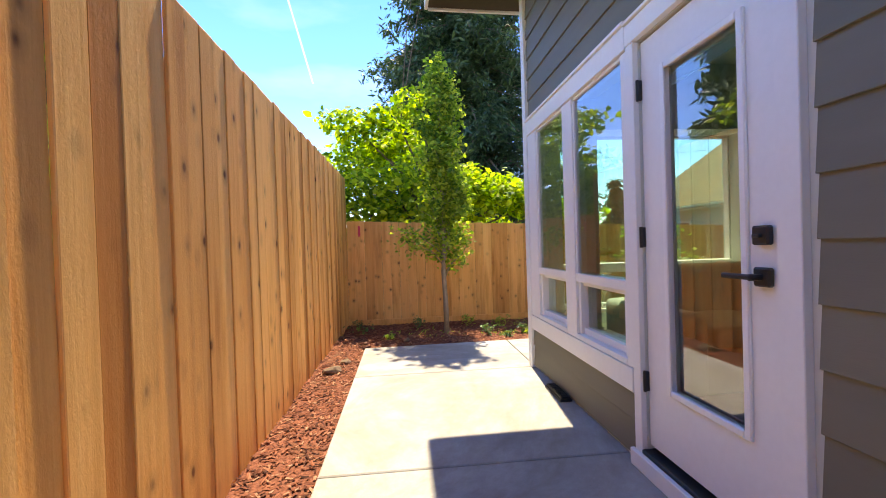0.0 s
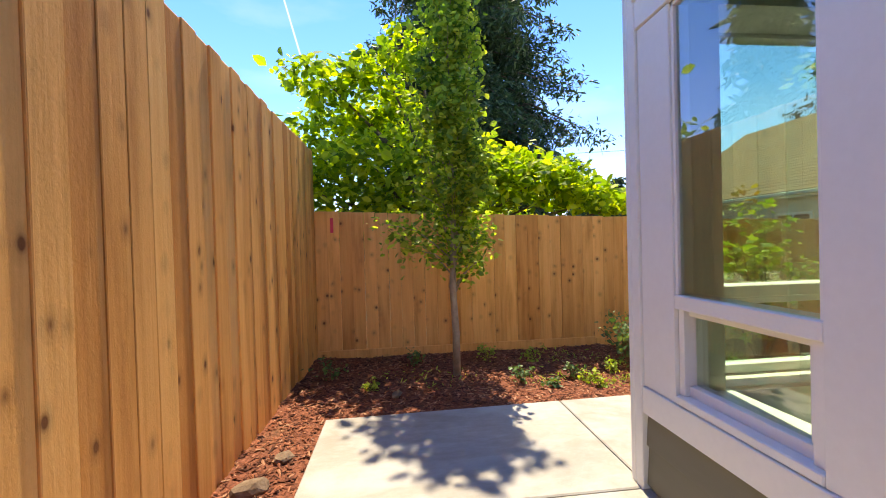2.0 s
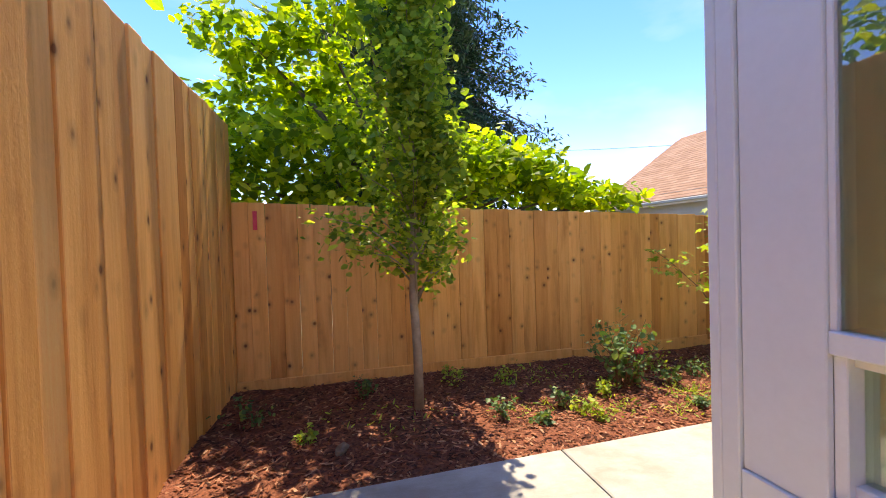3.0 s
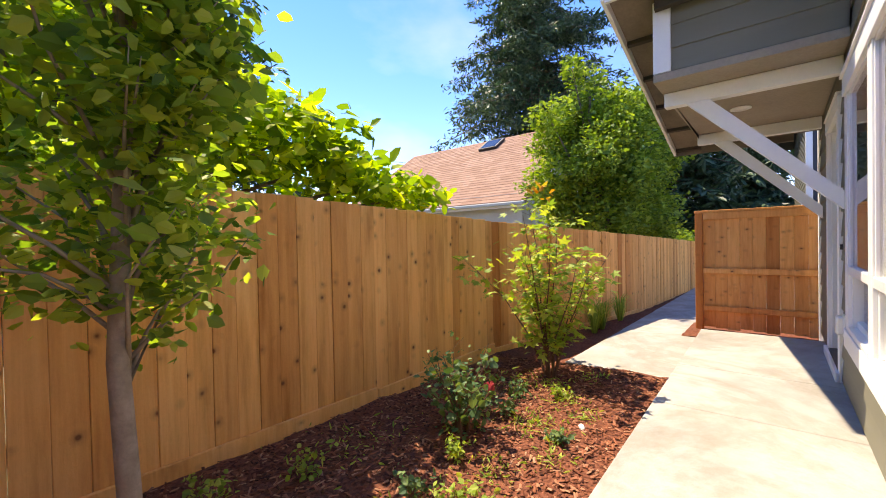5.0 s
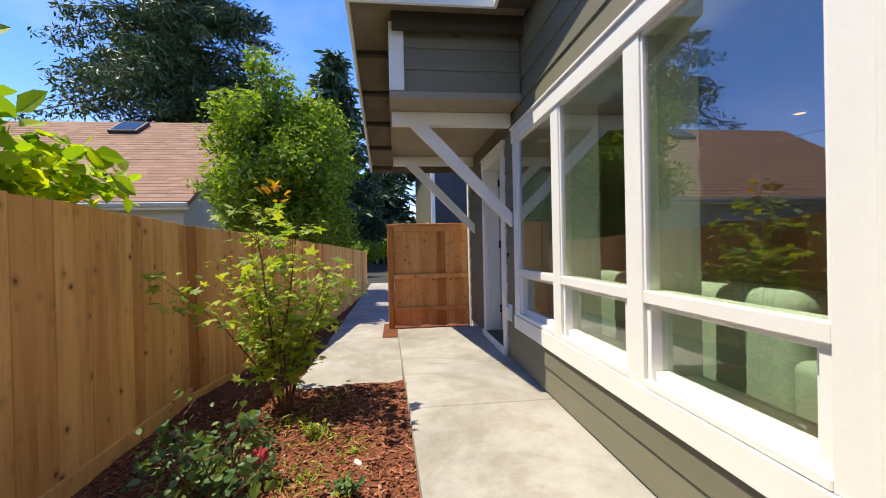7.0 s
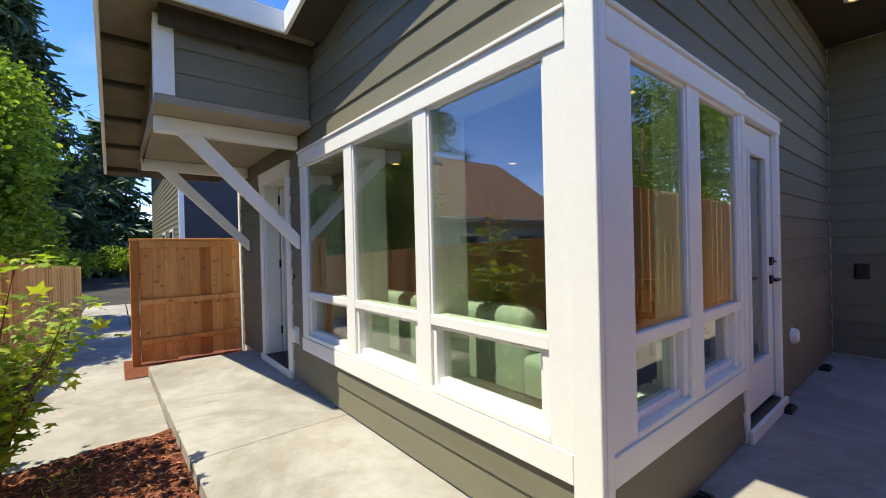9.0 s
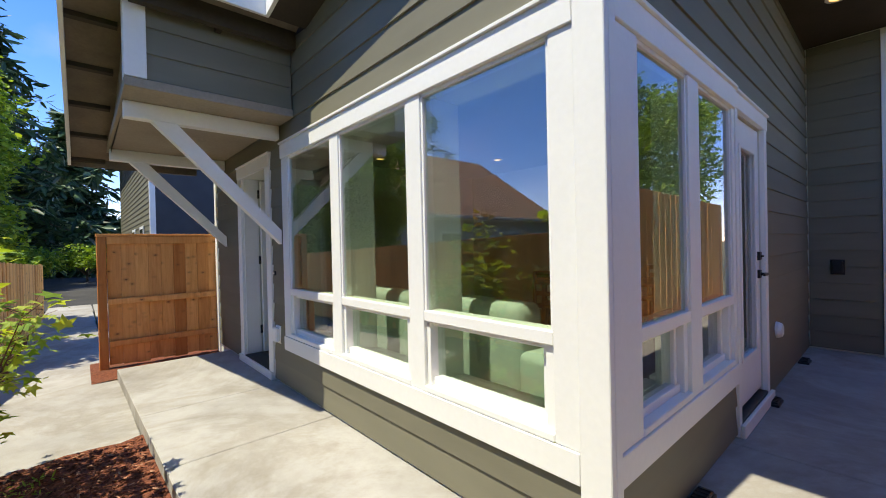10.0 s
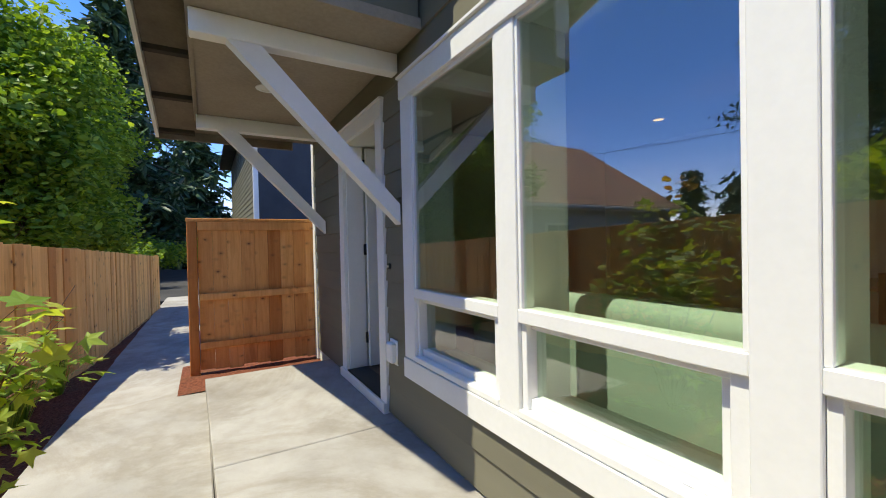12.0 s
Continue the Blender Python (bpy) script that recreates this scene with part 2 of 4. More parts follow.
INWALL = rough_mat("interior_wall_paint", (0.66, 0.68, 0.62), (0.70, 0.72, 0.66), 2.0, 60, 0.7, 0.3, 0.05, 0.002, mottle=0.95)
INFLOOR = rough_mat("interior_floor", (0.12, 0.085, 0.055), (0.20, 0.15, 0.10), 1.5, 25, 0.4, 0.4, 0.1, 0.002)
FABRIC = rough_mat("sofa_fabric", (0.33, 0.37, 0.33), (0.38, 0.42, 0.38), 3.0, 220, 0.9, 0.15, 0.35, 0.003, mottle=0.95)
BARK = rough_mat("tree_bark", (0.10, 0.075, 0.05), (0.22, 0.18, 0.13), 14, 60, 0.9, 0.15, 0.6, 0.008)
YOUNG_BARK = rough_mat("young_bark", (0.28, 0.225, 0.165), (0.40, 0.33, 0.25), 16, 70, 0.85, 0.2, 0.4, 0.005)
TWIG = rough_mat("twig_bark", (0.16, 0.08, 0.05), (0.24, 0.13, 0.08), 20, 80, 0.8, 0.2, 0.4, 0.003)
LEAF_PEAR = leaf_mat("pear_leaves", (0.09, 0.20, 0.04), (0.27, 0.42, 0.075), (0.58, 0.66, 0.14), 0.62)
LEAF_LIME = leaf_mat("lime_leaves", (0.09, 0.20, 0.025), (0.30, 0.46, 0.05), (0.66, 0.74, 0.09), 0.62)
LEAF_MID = leaf_mat("holly_leaves", (0.09, 0.17, 0.025), (0.20, 0.33, 0.045), (0.38, 0.50, 0.08), 0.45)
LEAF_ROSE = leaf_mat("rose_leaves", (0.053, 0.120, 0.045), (0.105, 0.195, 0.075), (0.210, 0.300, 0.090), 0.35)
LEAF_VINE = leaf_mat("maple_leaves", (0.17, 0.29, 0.05), (0.33, 0.46, 0.08), (0.56, 0.60, 0.13), 0.5)
LEAF_AUTUMN = leaf_mat("orange_leaves", (0.5, 0.2, 0.03), (0.6, 0.3, 0.04), (0.6, 0.42, 0.06), 0.45)
NEEDLE = leaf_mat("spruce_needles", (0.022, 0.055, 0.026), (0.046, 0.100, 0.048), (0.095, 0.170, 0.078), 0.12)
CEDAR_LEAF = leaf_mat("cedar_sprays", (0.018, 0.046, 0.019), (0.039, 0.089, 0.034), (0.075, 0.149, 0.054), 0.15)
PETAL = rough_mat("red_petals", (0.38, 0.03, 0.04), (0.5, 0.07, 0.07), 20, 60, 0.6, 0.3, 0.1, 0.002)
ROOFTILE = shingle_mat("tan_shingles", (0.30, 0.175, 0.12), (0.345, 0.21, 0.145), (0.39, 0.245, 0.175))
STUCCO = rough_mat("pale_house_paint", (0.55, 0.56, 0.50), (0.62, 0.63, 0.57), 2.0, 40, 0.8, 0.2, 0.15, 0.004)
DARKROOM = rough_mat("dark_pane", (0.02, 0.025, 0.03), (0.03, 0.035, 0.04), 2, 20, 0.1, 0.6, 0.0, 0.001)
SHADED_SIDING = rough_mat("shaded_siding_navy", (0.028, 0.034, 0.045), (0.04, 0.047, 0.06), 2, 40, 0.5, 0.4, 0.1, 0.003)
WARM_LED = glow_mat("warm_led", (1.0, 0.52, 0.2), 0.55)
STONE = rough_mat("pale_stone", (0.5, 0.48, 0.44), (0.62, 0.6, 0.56), 20, 90, 0.8, 0.3, 0.3, 0.004)
PINK = rough_mat("pink_spray_paint", (0.85, 0.06, 0.12), (0.9, 0.12, 0.16), 20, 90, 0.7, 0.3, 0.1, 0.001)


# ---- mesh helpers ----
class Build:
    """Collects vertices and faces of one mesh."""

    def __init__(self):
        self.v, self.f = [], []

    def box(self, x0, x1, y0, y1, z0, z1, c=0.0, m=None):
        """A box, its edges chamfered by c."""
        lo, hi = (min(x0, x1), min(y0, y1), min(z0, z1)), (max(x0, x1), max(y0, y1), max(z0, z1))
        c = min(c, 0.45 * min(hi[k] - lo[k] for k in range(3)))
        n = len(self.v)
        idx, pts = {}, []
        for s in range(8):
            sg = [(s >> k) & 1 for k in range(3)]
            for a in range(3):
                q = [hi[k] if sg[k] else lo[k] for k in range(3)]
                for k in range(3):
                    if k != a and c > 0:
                        q[k] += -c if sg[k] else c
                idx[(s, a if c > 0 else 0)] = n + len(pts) if (c > 0 or a == 0) else idx[(s, 0)]
                if c > 0 or a == 0:
                    pts.append(Vector(q))
        get = (lambda s, a: idx[(s, a)]) if c > 0 else (lambda s, a: idx[(s, 0)])
        faces = []
        for a in range(3):
            b, d = (a + 1) % 3, (a + 2) % 3
            for sg in (0, 1):
                base = sg << a
                quad = [get(base | (i << b) | (j << d), a) for i, j in ((0, 0), (1, 0), (1, 1), (0, 1))]
                faces.append(quad if sg else quad[::-1])
        if c > 0:
            mid = Vector([(lo[k] + hi[k]) / 2 for k in range(3)])
            extra = []
            for a in range(3):
                b, d = (a + 1) % 3, (a + 2) % 3
                for i in (0, 1):
                    for j in (0, 1):
                        s0, s1 = (i << b) | (j << d), (1 << a) | (i << b) | (j << d)
                        extra.append([get(s0, b), get(s1, b), get(s1, d), get(s0, d)])
            extra += [[get(s, 0), get(s, 1), get(s, 2)] for s in range(8)]
            for q in extra:
                p = [pts[k - n] for k in q]
                nor = (p[1] - p[0]).cross(p[2] - p[0])
                out = sum(p, Vector()) / len(p) - mid
                faces.append(q if nor.dot(out) > 0 else q[::-1])
        if m is not None:
            pts = [m @ q for q in pts]
        self.v += [tuple(q) for q in pts]
        self.f += faces
        return self

    def tube(self, pts, radii, sides=8):
        """A tapered tube through points."""
        n = len(self.v)
        pts = [Vector(p) for p in pts]
        for i, p in enumerate(pts):
            d = (pts[min(i + 1, len(pts) - 1)] - pts[max(i - 1, 0)]).normalized()
            u = d.orthogonal().normalized() if abs(d.z) > 0.9 else d.cross(Vector((0, 0, 1))).normalized()
            w = d.cross(u)
            for k in range(sides):
                a = 2 * math.pi * k / sides
                self.v.append(tuple(p + radii[i] * (math.cos(a) * u + math.sin(a) * w)))
        for i in range(len(pts) - 1):
            for k in range(sides):
                a, b = n + i * sides + k, n + i * sides + (k + 1) % sides
                self.f.append([a, b, b + sides, a + sides])
        self.f.append([n + k for k in range(sides)][::-1])
        self.f.append([n + (len(pts) - 1) * sides + k for k in range(sides)])
        return self

    def prism(self, outline, lo, hi, axis="y"):
        """An outline of (a, b) pairs drawn out along an axis: y takes (x, z), x takes (y, z), z takes (x, y)."""
        n, k = len(self.v), len(outline)
        for h in (lo, hi):
            for a, b in outline:
                self.v.append({"y": (a, h, b), "x": (h, a, b), "z": (a, b, h)}[axis])
        self.f.append([n + i for i in range(k)])
        self.f.append([n + k + i for i in range(k)][::-1])
        for i in range(k):
            j = (i + 1) % k
            self.f.append([n + j, n + i, n + k + i, n + k + j])
        return self

    def mesh(self, name, mat, smooth=False):
        me = bpy.data.meshes.new(name)
        me.from_pydata(self.v, [], self.f)
        bm = bmesh.new()
        bm.from_mesh(me)
        if len(bm.faces) < 5000:
            bmesh.ops.recalc_face_normals(bm, faces=bm.faces)
        bm.to_mesh(me)
        bm.free()
        me.materials.append(mat)
        if smooth:
            me.shade_smooth()
        return me


def thing(name, label="", category="", group="", kind="", at=(0, 0, 0)):
    ob = new(name)
    ob.location = at
    return tagged(ob, label, category, group, kind)


def part(name, build, mat, parent, label="", smooth=False, kind=""):
    ob = new(name, build.mesh(name, mat, smooth))
    ob.parent = parent
    return tagged(ob, label, kind=kind)


def solo(name, build, mat, label="", category="", group="", kind="", smooth=False):
    return tagged(new(name, build.mesh(name, mat, smooth)), label, category, group, kind)


def piece(name, me, parent, m):
    ob = new(name, me)
    ob.parent = parent
    ob.matrix_basis = m
    return ob


def Bx(*a, **k):
    return Build().box(*a, **k)


def spans(lo, hi, cuts):
    """What is left of lo..hi without the cuts."""
    out, at = [], lo
    for a, b in sorted(cuts):
        if a > at:
            out.append((at, min(a, hi)))
        at = max(at, b)
    if at < hi:
        out.append((at, hi))
    return [(a, b) for a, b in out if b - a > 0.02]


rng = np.random.default_rng(7)

# ---- the house: walls, roofs ----
XW, YN = 1.21, 4.045           # outer faces of the west and north walls
TOP = 3.42
W_PANES = [(3.177, 3.77), (2.376, 3.01)]
N_PANES = [(1.413, 2.238), (2.37, 3.192), (3.324, 4.157)]
Z_LOW, Z_HIGH = 0.52, 2.13
MW = Matrix(((0, -1, 0, XW), (1, 0, 0, 0), (0, 0, 1, 0), (0, 0, 0, 1)))    # (along, out, up) on the west wall
MN = Matrix(((1, 0, 0, 0), (0, 1, 0, YN), (0, 0, 1, 0), (0, 0, 0, 1)))     # and on the north wall
MS = Matrix(((1, 0, 0, 0), (0, 1, 0, -0.9), (0, 0, 1, 0), (0, 0, 0, 1)))


def wall(name, m, a0, a1, z0, z1, openings, thick, label):
    b = Build()
    for lo, hi in spans(a0, a1, [(o[0], o[1]) for o in openings]):
        b.box(lo, hi, -thick, 0, z0, z1, 0, m)
    for o0, o1, oz0, oz1 in openings:
        for lo, hi in spans(z0, z1, [(oz0, oz1)]):
            b.box(o0, o1, -thick, 0, lo, hi, 0, m)
    return solo(name, b, INWALL, label, "wall", kind="structure")


def siding(parent, m, a0, a1, z0, z1, openings, step=0.187, mat=SIDING):
    """Lapped boards: thick at the foot, thin at the head, cut round the openings."""
    z, made = z0, {}
    while z < z1 - 0.03:
        top = min(z + step + 0.02, z1)
        cuts = [(o[0], o[1]) for o in openings if o[2] < z + step * 0.6 and o[3] > z + step * 0.4]
        for lo, hi in spans(a0, a1, cuts):
            key = (round(lo, 3), round(hi, 3), round(top - z, 3))
            if key not in made:
                b = Build()
                n = len(b.v)
                prof = [(0.0, 0.0), (0.017, 0.0), (0.018, 0.002), (0.004, key[2]), (0.0, key[2])]
                for u in (lo, hi):
                    for w, h in prof:
                        b.v.append(tuple(m.to_3x3() @ Vector((u, w, h))))
                k = len(prof)
                b.f.append(list(range(n, n + k)))
                b.f.append(list(range(n + k, n + 2 * k))[::-1])
                for i in range(k):
                    j = (i + 1) % k
                    b.f.append([n + j, n + i, n + k + i, n + k + j])
                made[key] = b.mesh("siding_board", mat)
            piece("siding_board", made[key], parent, Matrix.Translation(m.translation + Vector((0, 0, z))))
        z += step


W_OPEN = [(a, b, Z_LOW, Z_HIGH) for a, b in W_PANES] + [(1.48, 2.25, 0.06, 2.14)]
N_OPEN = [(a, b, Z_LOW, Z_HIGH) for a, b in N_PANES] + [(4.74, 5.58, 0.05, 2.12)]
wall_west = wall("wall_west", MW, -0.9, YN - 0.16, -0.3, 3.49, W_OPEN, 0.16, "olive lap-sided west wall of the house")
wall_north = wall("wall_north", MN, XW, 6.80, -0.3, 3.1, N_OPEN, 0.28, "olive lap-sided north wall of the house beside the porch")
wall_south = wall("wall_south", MS, 0.5, 1.36, -0.3, 3.49, [], 0.16, "dark olive siding wall closing the covered patio")
wall_rear = solo("wall_rear", Bx(1.37, 6.64, -1.06, -0.9, -0.3, 3.1), INWALL, "plain rear wall of the room", "wall", kind="structure")
wall_east = solo("wall_east", Bx(6.64, 6.80, -1.06, YN - 0.16, -0.3, 3.1), INWALL, "plain east wall of the house", "wall", kind="structure")
wall_entry = solo("wall_entry", Bx(0.5, 0.66, -6.0, -1.06, -0.3, 3.49), SIDING, "dark olive wall beside the side passage", "wall", kind="structure")

ceiling = solo("ceiling", Bx(XW + 0.16, 6.64, -0.9, YN - 0.16, 2.72, 2.80), INWALL, "white interior ceiling", "ceiling", kind="structure")
floor = solo("floor", Bx(XW + 0.16, 6.64, -0.9, YN - 0.16, 0.0, 0.07), INFLOOR, "brown wooden interior floor", "floor", kind="structure")


def roof_slab(name, x0, x1, y0, y1, za, zb, thick, mat, label):
    """A sloped slab: underside at za over x0 and zb over x1."""
    b = Build().prism([(x0, za), (x1, zb), (x1, zb + thick), (x0, za + thick)], y0, y1, "y")
    return solo(name, b, mat, label, "roof", kind="structure")


RAKE, EAVE, FOOT, BEND = 4.375, 0.30, 3.70, 1.8


def rake_z(x):
    """Underside of the main roof: it climbs from the porch and runs nearly level over the patio."""
    return 3.09 + 0.19 * (FOOT - max(x, BEND)) + 0.02 * max(0.0, BEND - x)


def rake_band(x0, x1, y0, y1, low, high):
    """A sloped strip along the main roof, from low to high over its underside."""
    xs = [x0, BEND, x1]
    return Build().prism([(x, rake_z(x) + low) for x in xs] + [(x, rake_z(x) + high) for x in xs[::-1]], y0, y1, "y")


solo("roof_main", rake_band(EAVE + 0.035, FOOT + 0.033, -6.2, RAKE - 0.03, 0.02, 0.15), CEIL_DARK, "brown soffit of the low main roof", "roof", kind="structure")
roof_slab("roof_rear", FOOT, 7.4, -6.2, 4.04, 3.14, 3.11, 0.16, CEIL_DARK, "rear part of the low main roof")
gable = Build().prism([(1.215, 3.10), (3.98, 3.10), (3.98, 3.139), (FOOT, rake_z(FOOT) + 0.02), (BEND, rake_z(BEND) + 0.02), (1.215, rake_z(1.215) + 0.02)], YN - 0.1, YN + 0.004, "y")
solo("gable_wall", gable, SIDING, "olive gable strip under the main roof", "wall", kind="structure")
fascia = thing("roof_fascia", "white painted fascia boards of the main roof", "fascia", kind="structure")
part("fascia_board", rake_band(EAVE + 0.035, FOOT, RAKE - 0.028, RAKE, 0.0, 0.17), TRIM, fascia)
part("eave_board", Bx(EAVE, EAVE + 0.033, -6.2, RAKE, rake_z(EAVE) + 0.01, rake_z(EAVE) + 0.17, 0.006), TRIM, fascia, "white painted eave board")

# ---- the porch bay, its roof, beams and braces ----
bay = thing("porch_bay", "dark olive box bay cantilevered over the porch", "bay", kind="structure")
BX0, BX1, BY1, BZ = 4.0, 6.62, 5.22, 2.46
SL = 0.27


def porch_z(x):
    return 3.146 - SL * (x - 3.70)


b = Build()
b.prism([(BX0 + 0.02, BZ), (BX1, BZ), (BX1, porch_z(BX1) + 0.02), (BX0 + 0.02, porch_z(BX0))], YN + 0.02, BY1 - 0.02, "y")
part("bay_body", b, SIDING, bay)
part("bay_floor_board", Bx(BX0 - 0.012, BX1, YN + 0.02, BY1 + 0.01, BZ - 0.02, BZ + 0.045, 0.003), PORCH_CEIL, bay, "brown underside of the bay")
part("corner_trim", Bx(BX0 - 0.012, BX0 + 0.02, BY1 - 0.12, BY1 + 0.01, BZ + 0.05, 3.10, 0.003), TRIM, bay, "white corner board")
part("corner_trim", Bx(BX0 + 0.02, BX0 + 0.12, BY1 - 0.02, BY1 + 0.01, BZ + 0.05, 3.06, 0.003), TRIM, bay, "white corner board")
mbw = Matrix(((0, -1, 0, BX0 + 0.02), (1, 0, 0, 0), (0, 0, 1, 0), (0, 0, 0, 1)))
siding(bay, mbw, YN + 0.03, BY1 - 0.12, BZ + 0.05, 3.03, [])
roof = thing("porch_roof", "sloped porch roof with plywood soffit panels and white fascia", "roof", kind="structure")
part("roof_deck", Build().prism([(3.735, porch_z(3.735) + 0.05), (6.72, porch_z(6.72) + 0.05), (6.72, porch_z(6.72) + 0.15), (3.735, porch_z(3.735) + 0.15)], 4.06, 5.53, "y"), SOFFIT, roof)
part("fascia_board", Build().prism([(3.70, porch_z(3.70) - 0.03), (6.74, porch_z(6.74) - 0.03), (6.74, porch_z(6.74) + 0.16), (3.70, porch_z(3.70) + 0.16)], 5.532, 5.56, "y"), TRIM, roof, "white rake board")
part("fascia_board", Bx(3.702, 3.732, 4.347, 5.53, porch_z(3.70) - 0.056, porch_z(3.70) + 0.12, 0.003), TRIM, roof, "white fascia")
part("fascia_board", Bx(6.722, 6.75, 4.29, 5.562, porch_z(6.74) - 0.03, porch_z(6.74) + 0.15, 0.003), SOFFIT, roof, "brown end board")
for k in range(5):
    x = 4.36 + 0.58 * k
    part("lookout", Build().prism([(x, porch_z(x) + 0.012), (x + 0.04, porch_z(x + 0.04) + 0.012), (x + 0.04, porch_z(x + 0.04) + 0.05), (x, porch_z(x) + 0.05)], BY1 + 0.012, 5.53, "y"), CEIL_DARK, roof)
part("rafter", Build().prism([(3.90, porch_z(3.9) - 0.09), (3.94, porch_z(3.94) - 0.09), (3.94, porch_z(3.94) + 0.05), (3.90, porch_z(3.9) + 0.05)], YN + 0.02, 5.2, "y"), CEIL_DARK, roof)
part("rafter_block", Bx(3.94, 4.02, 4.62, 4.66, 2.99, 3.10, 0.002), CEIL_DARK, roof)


def bracket(x, label):
    """A white beam out from the wall, held by a diagonal brace."""
    t = thing("porch_bracket", label, "bracket", "porch brackets", at=(x, YN, 0))
    part("beam", Bx(-0.045, 0.045, 0.022, 1.17, 2.315, 2.438, 0.004), TRIM, t)
    part("brace", Build().prism([(0.022, 1.34), (0.022, 1.47), (0.83, 2.314), (1.0, 2.314)], -0.04, 0.04, "x"), TRIM, t)
    return t


bracket(4.37, "white painted timber beam and diagonal brace under the bay")
bracket(6.28, "white painted timber beam and diagonal brace beside the gate")

# ---- windows ----


def bay_window(name, m, panes, a0, a1, label):
    """A group of tall windows: fixed panes above, sliding sashes below, with white casings."""
    w = thing(name, label, "window", kind="structure")
    order = sorted(panes)
    part("head_casing", Bx(a0, a1, 0.0, 0.036, Z_HIGH, 2.255, 0.003, m), TRIM, w)
    part("drip_cap", Bx(a0 - 0.008, a1 + 0.003, 0.0, 0.05, 2.257, 2.275, 0.002, m), TRIM, w)
    part("apron_casing", Bx(a0, a1, 0.0, 0.034, 0.36, 0.485, 0.003, m), TRIM, w)
    edges = [(a0, order[0][0])] + [(order[k][1], order[k + 1][0]) for k in range(len(order) - 1)] + [(order[-1][1], a1)]
    for u0, u1 in edges:
        if u1 - u0 > 0.012:
            part("mullion_casing", Bx(u0, u1, 0.0, 0.024, 0.487, Z_HIGH - 0.002, 0.003, m), TRIM, w)
    for u0, u1 in order:
        part("meeting_rail", Bx(u0, u1, -0.09, 0.022, 0.878, 0.936, 0.004, m), VINYL, w)
        part("window_sill", Bx(u0, u1, -0.10, 0.028, 0.488, 0.522, 0.004, m), VINYL, w)
        fr = Build()
        for q in ((u0, u0 + 0.016, -0.06, 0.014, 0.936, Z_HIGH), (u1 - 0.016, u1, -0.06, 0.014, 0.936, Z_HIGH), (u0, u1, -0.06, 0.014, Z_HIGH - 0.02, Z_HIGH)):
            fr.box(*q, 0.002, m)
        part("window_frame", fr, VINYL, w)
        sash = Build()
        for q in ((u0, u0 + 0.05, -0.085, 0.004, 0.522, 0.878), (u1 - 0.03, u1, -0.085, 0.004, 0.522, 0.878), (u0, u1, -0.085, -0.018, 0.522, 0.565), (u0, u1, -0.085, -0.02, 0.85, 0.878), (u0 + 0.055, u0 + 0.085, -0.085, -0.03, 0.55, 0.865)):
            sash.box(*q, 0.003, m)
        part("sash_frame", sash, VINYL, w)
        for z0, z1, d in ((0.934, Z_HIGH - 0.015, 0.0), (0.56, 0.855, -0.05)):
            g = part("pane", Bx(u0 + 0.012, u1 - 0.012, d - 0.006, d, z0, z1, 0, m), GLASS, w, "clear green-tinted glass")
            g.visible_shadow = False
        part("inner_sill", Bx(u0 - 0.05, u1 + 0.05, -0.24, -0.155, 0.49, 0.525, 0.004, m), VINYL, w)
    return w


bay_window("window_1", MW, W_PANES, 2.316, 3.985, "white framed tall patio windows with low sashes")
bay_window("window_2", MN, N_PANES, 1.30, 4.30, "white framed tall porch windows with low sashes")
corner = thing("corner_board", "white corner board of the house between the windows", "corner trim", kind="structure")
part("board", Bx(1.172, 1.298, YN, YN + 0.036, -0.02, 3.48, 0.004), TRIM, corner)
part("board", Bx(1.172, XW, 3.987, YN - 0.001, -0.02, 3.48, 0.004), TRIM, corner)
corner2 = thing("corner_board", "white corner board at the house end beside the gate", "corner trim", kind="structure")
part("board", Bx(6.72, 6.815, YN, YN + 0.03, -0.1, 2.45, 0.004), TRIM, corner2)
corner3 = thing("corner_board", "white corner board of the patio end wall", "corner trim", kind="structure")
part("board", Bx(0.48, 0.60, -0.9, -0.868, -0.02, 3.42, 0.004), TRIM, corner3)

# ---- the patio door, glazed ----
door = thing("door_1", "closed white patio door with a full glass panel", "door", kind="structure")
sl = Build()
for q in ((1.485, 1.645, 0.125, 2.125), (2.065, 2.242, 0.125, 2.125), (1.645, 2.065, 0.125, 0.45), (1.645, 2.065, 1.935, 2.125)):
    sl.box(q[0], q[1], -0.055, -0.01, q[2], q[3], 0.0, MW)
leaf = part("door_leaf", sl, TRIM, door)
bead = Build()
for q in ((1.625, 1.655, 0.43, 1.955), (2.055, 2.085, 0.43, 1.955), (1.655, 2.055, 0.43, 0.46), (1.655, 2.055, 1.925, 1.955)):
    bead.box(q[0], q[1], -0.012, 0.004, q[2], q[3], 0.004, MW)
part("glazing_bead", bead, VINYL, door)
g = part("pane", Bx(1.65, 2.06, -0.036, -0.03, 0.45, 1.935, 0, MW), GLASS, door)
g.visible_shadow = False
part("door_casing", Bx(1.40, 1.482, 0.0, 0.032, -0.0, 2.14, 0.003, MW), TRIM, door)
part("door_casing", Bx(2.25, 2.312, 0.0, 0.03, 0.0, 2.14, 0.003, MW), TRIM, door)
part("door_casing", Bx(1.378, 2.314, 0.0, 0.034, 2.142, 2.245, 0.003, MW), TRIM, door)
part("drip_cap", Bx(1.37, 2.314, 0.0, 0.048, 2.247, 2.262, 0.002, MW), TRIM, door)
part("door_sill", Bx(1.375, 2.312, 0.034, 0.06, 0.0, 0.085, 0.004, MW), TRIM, door)
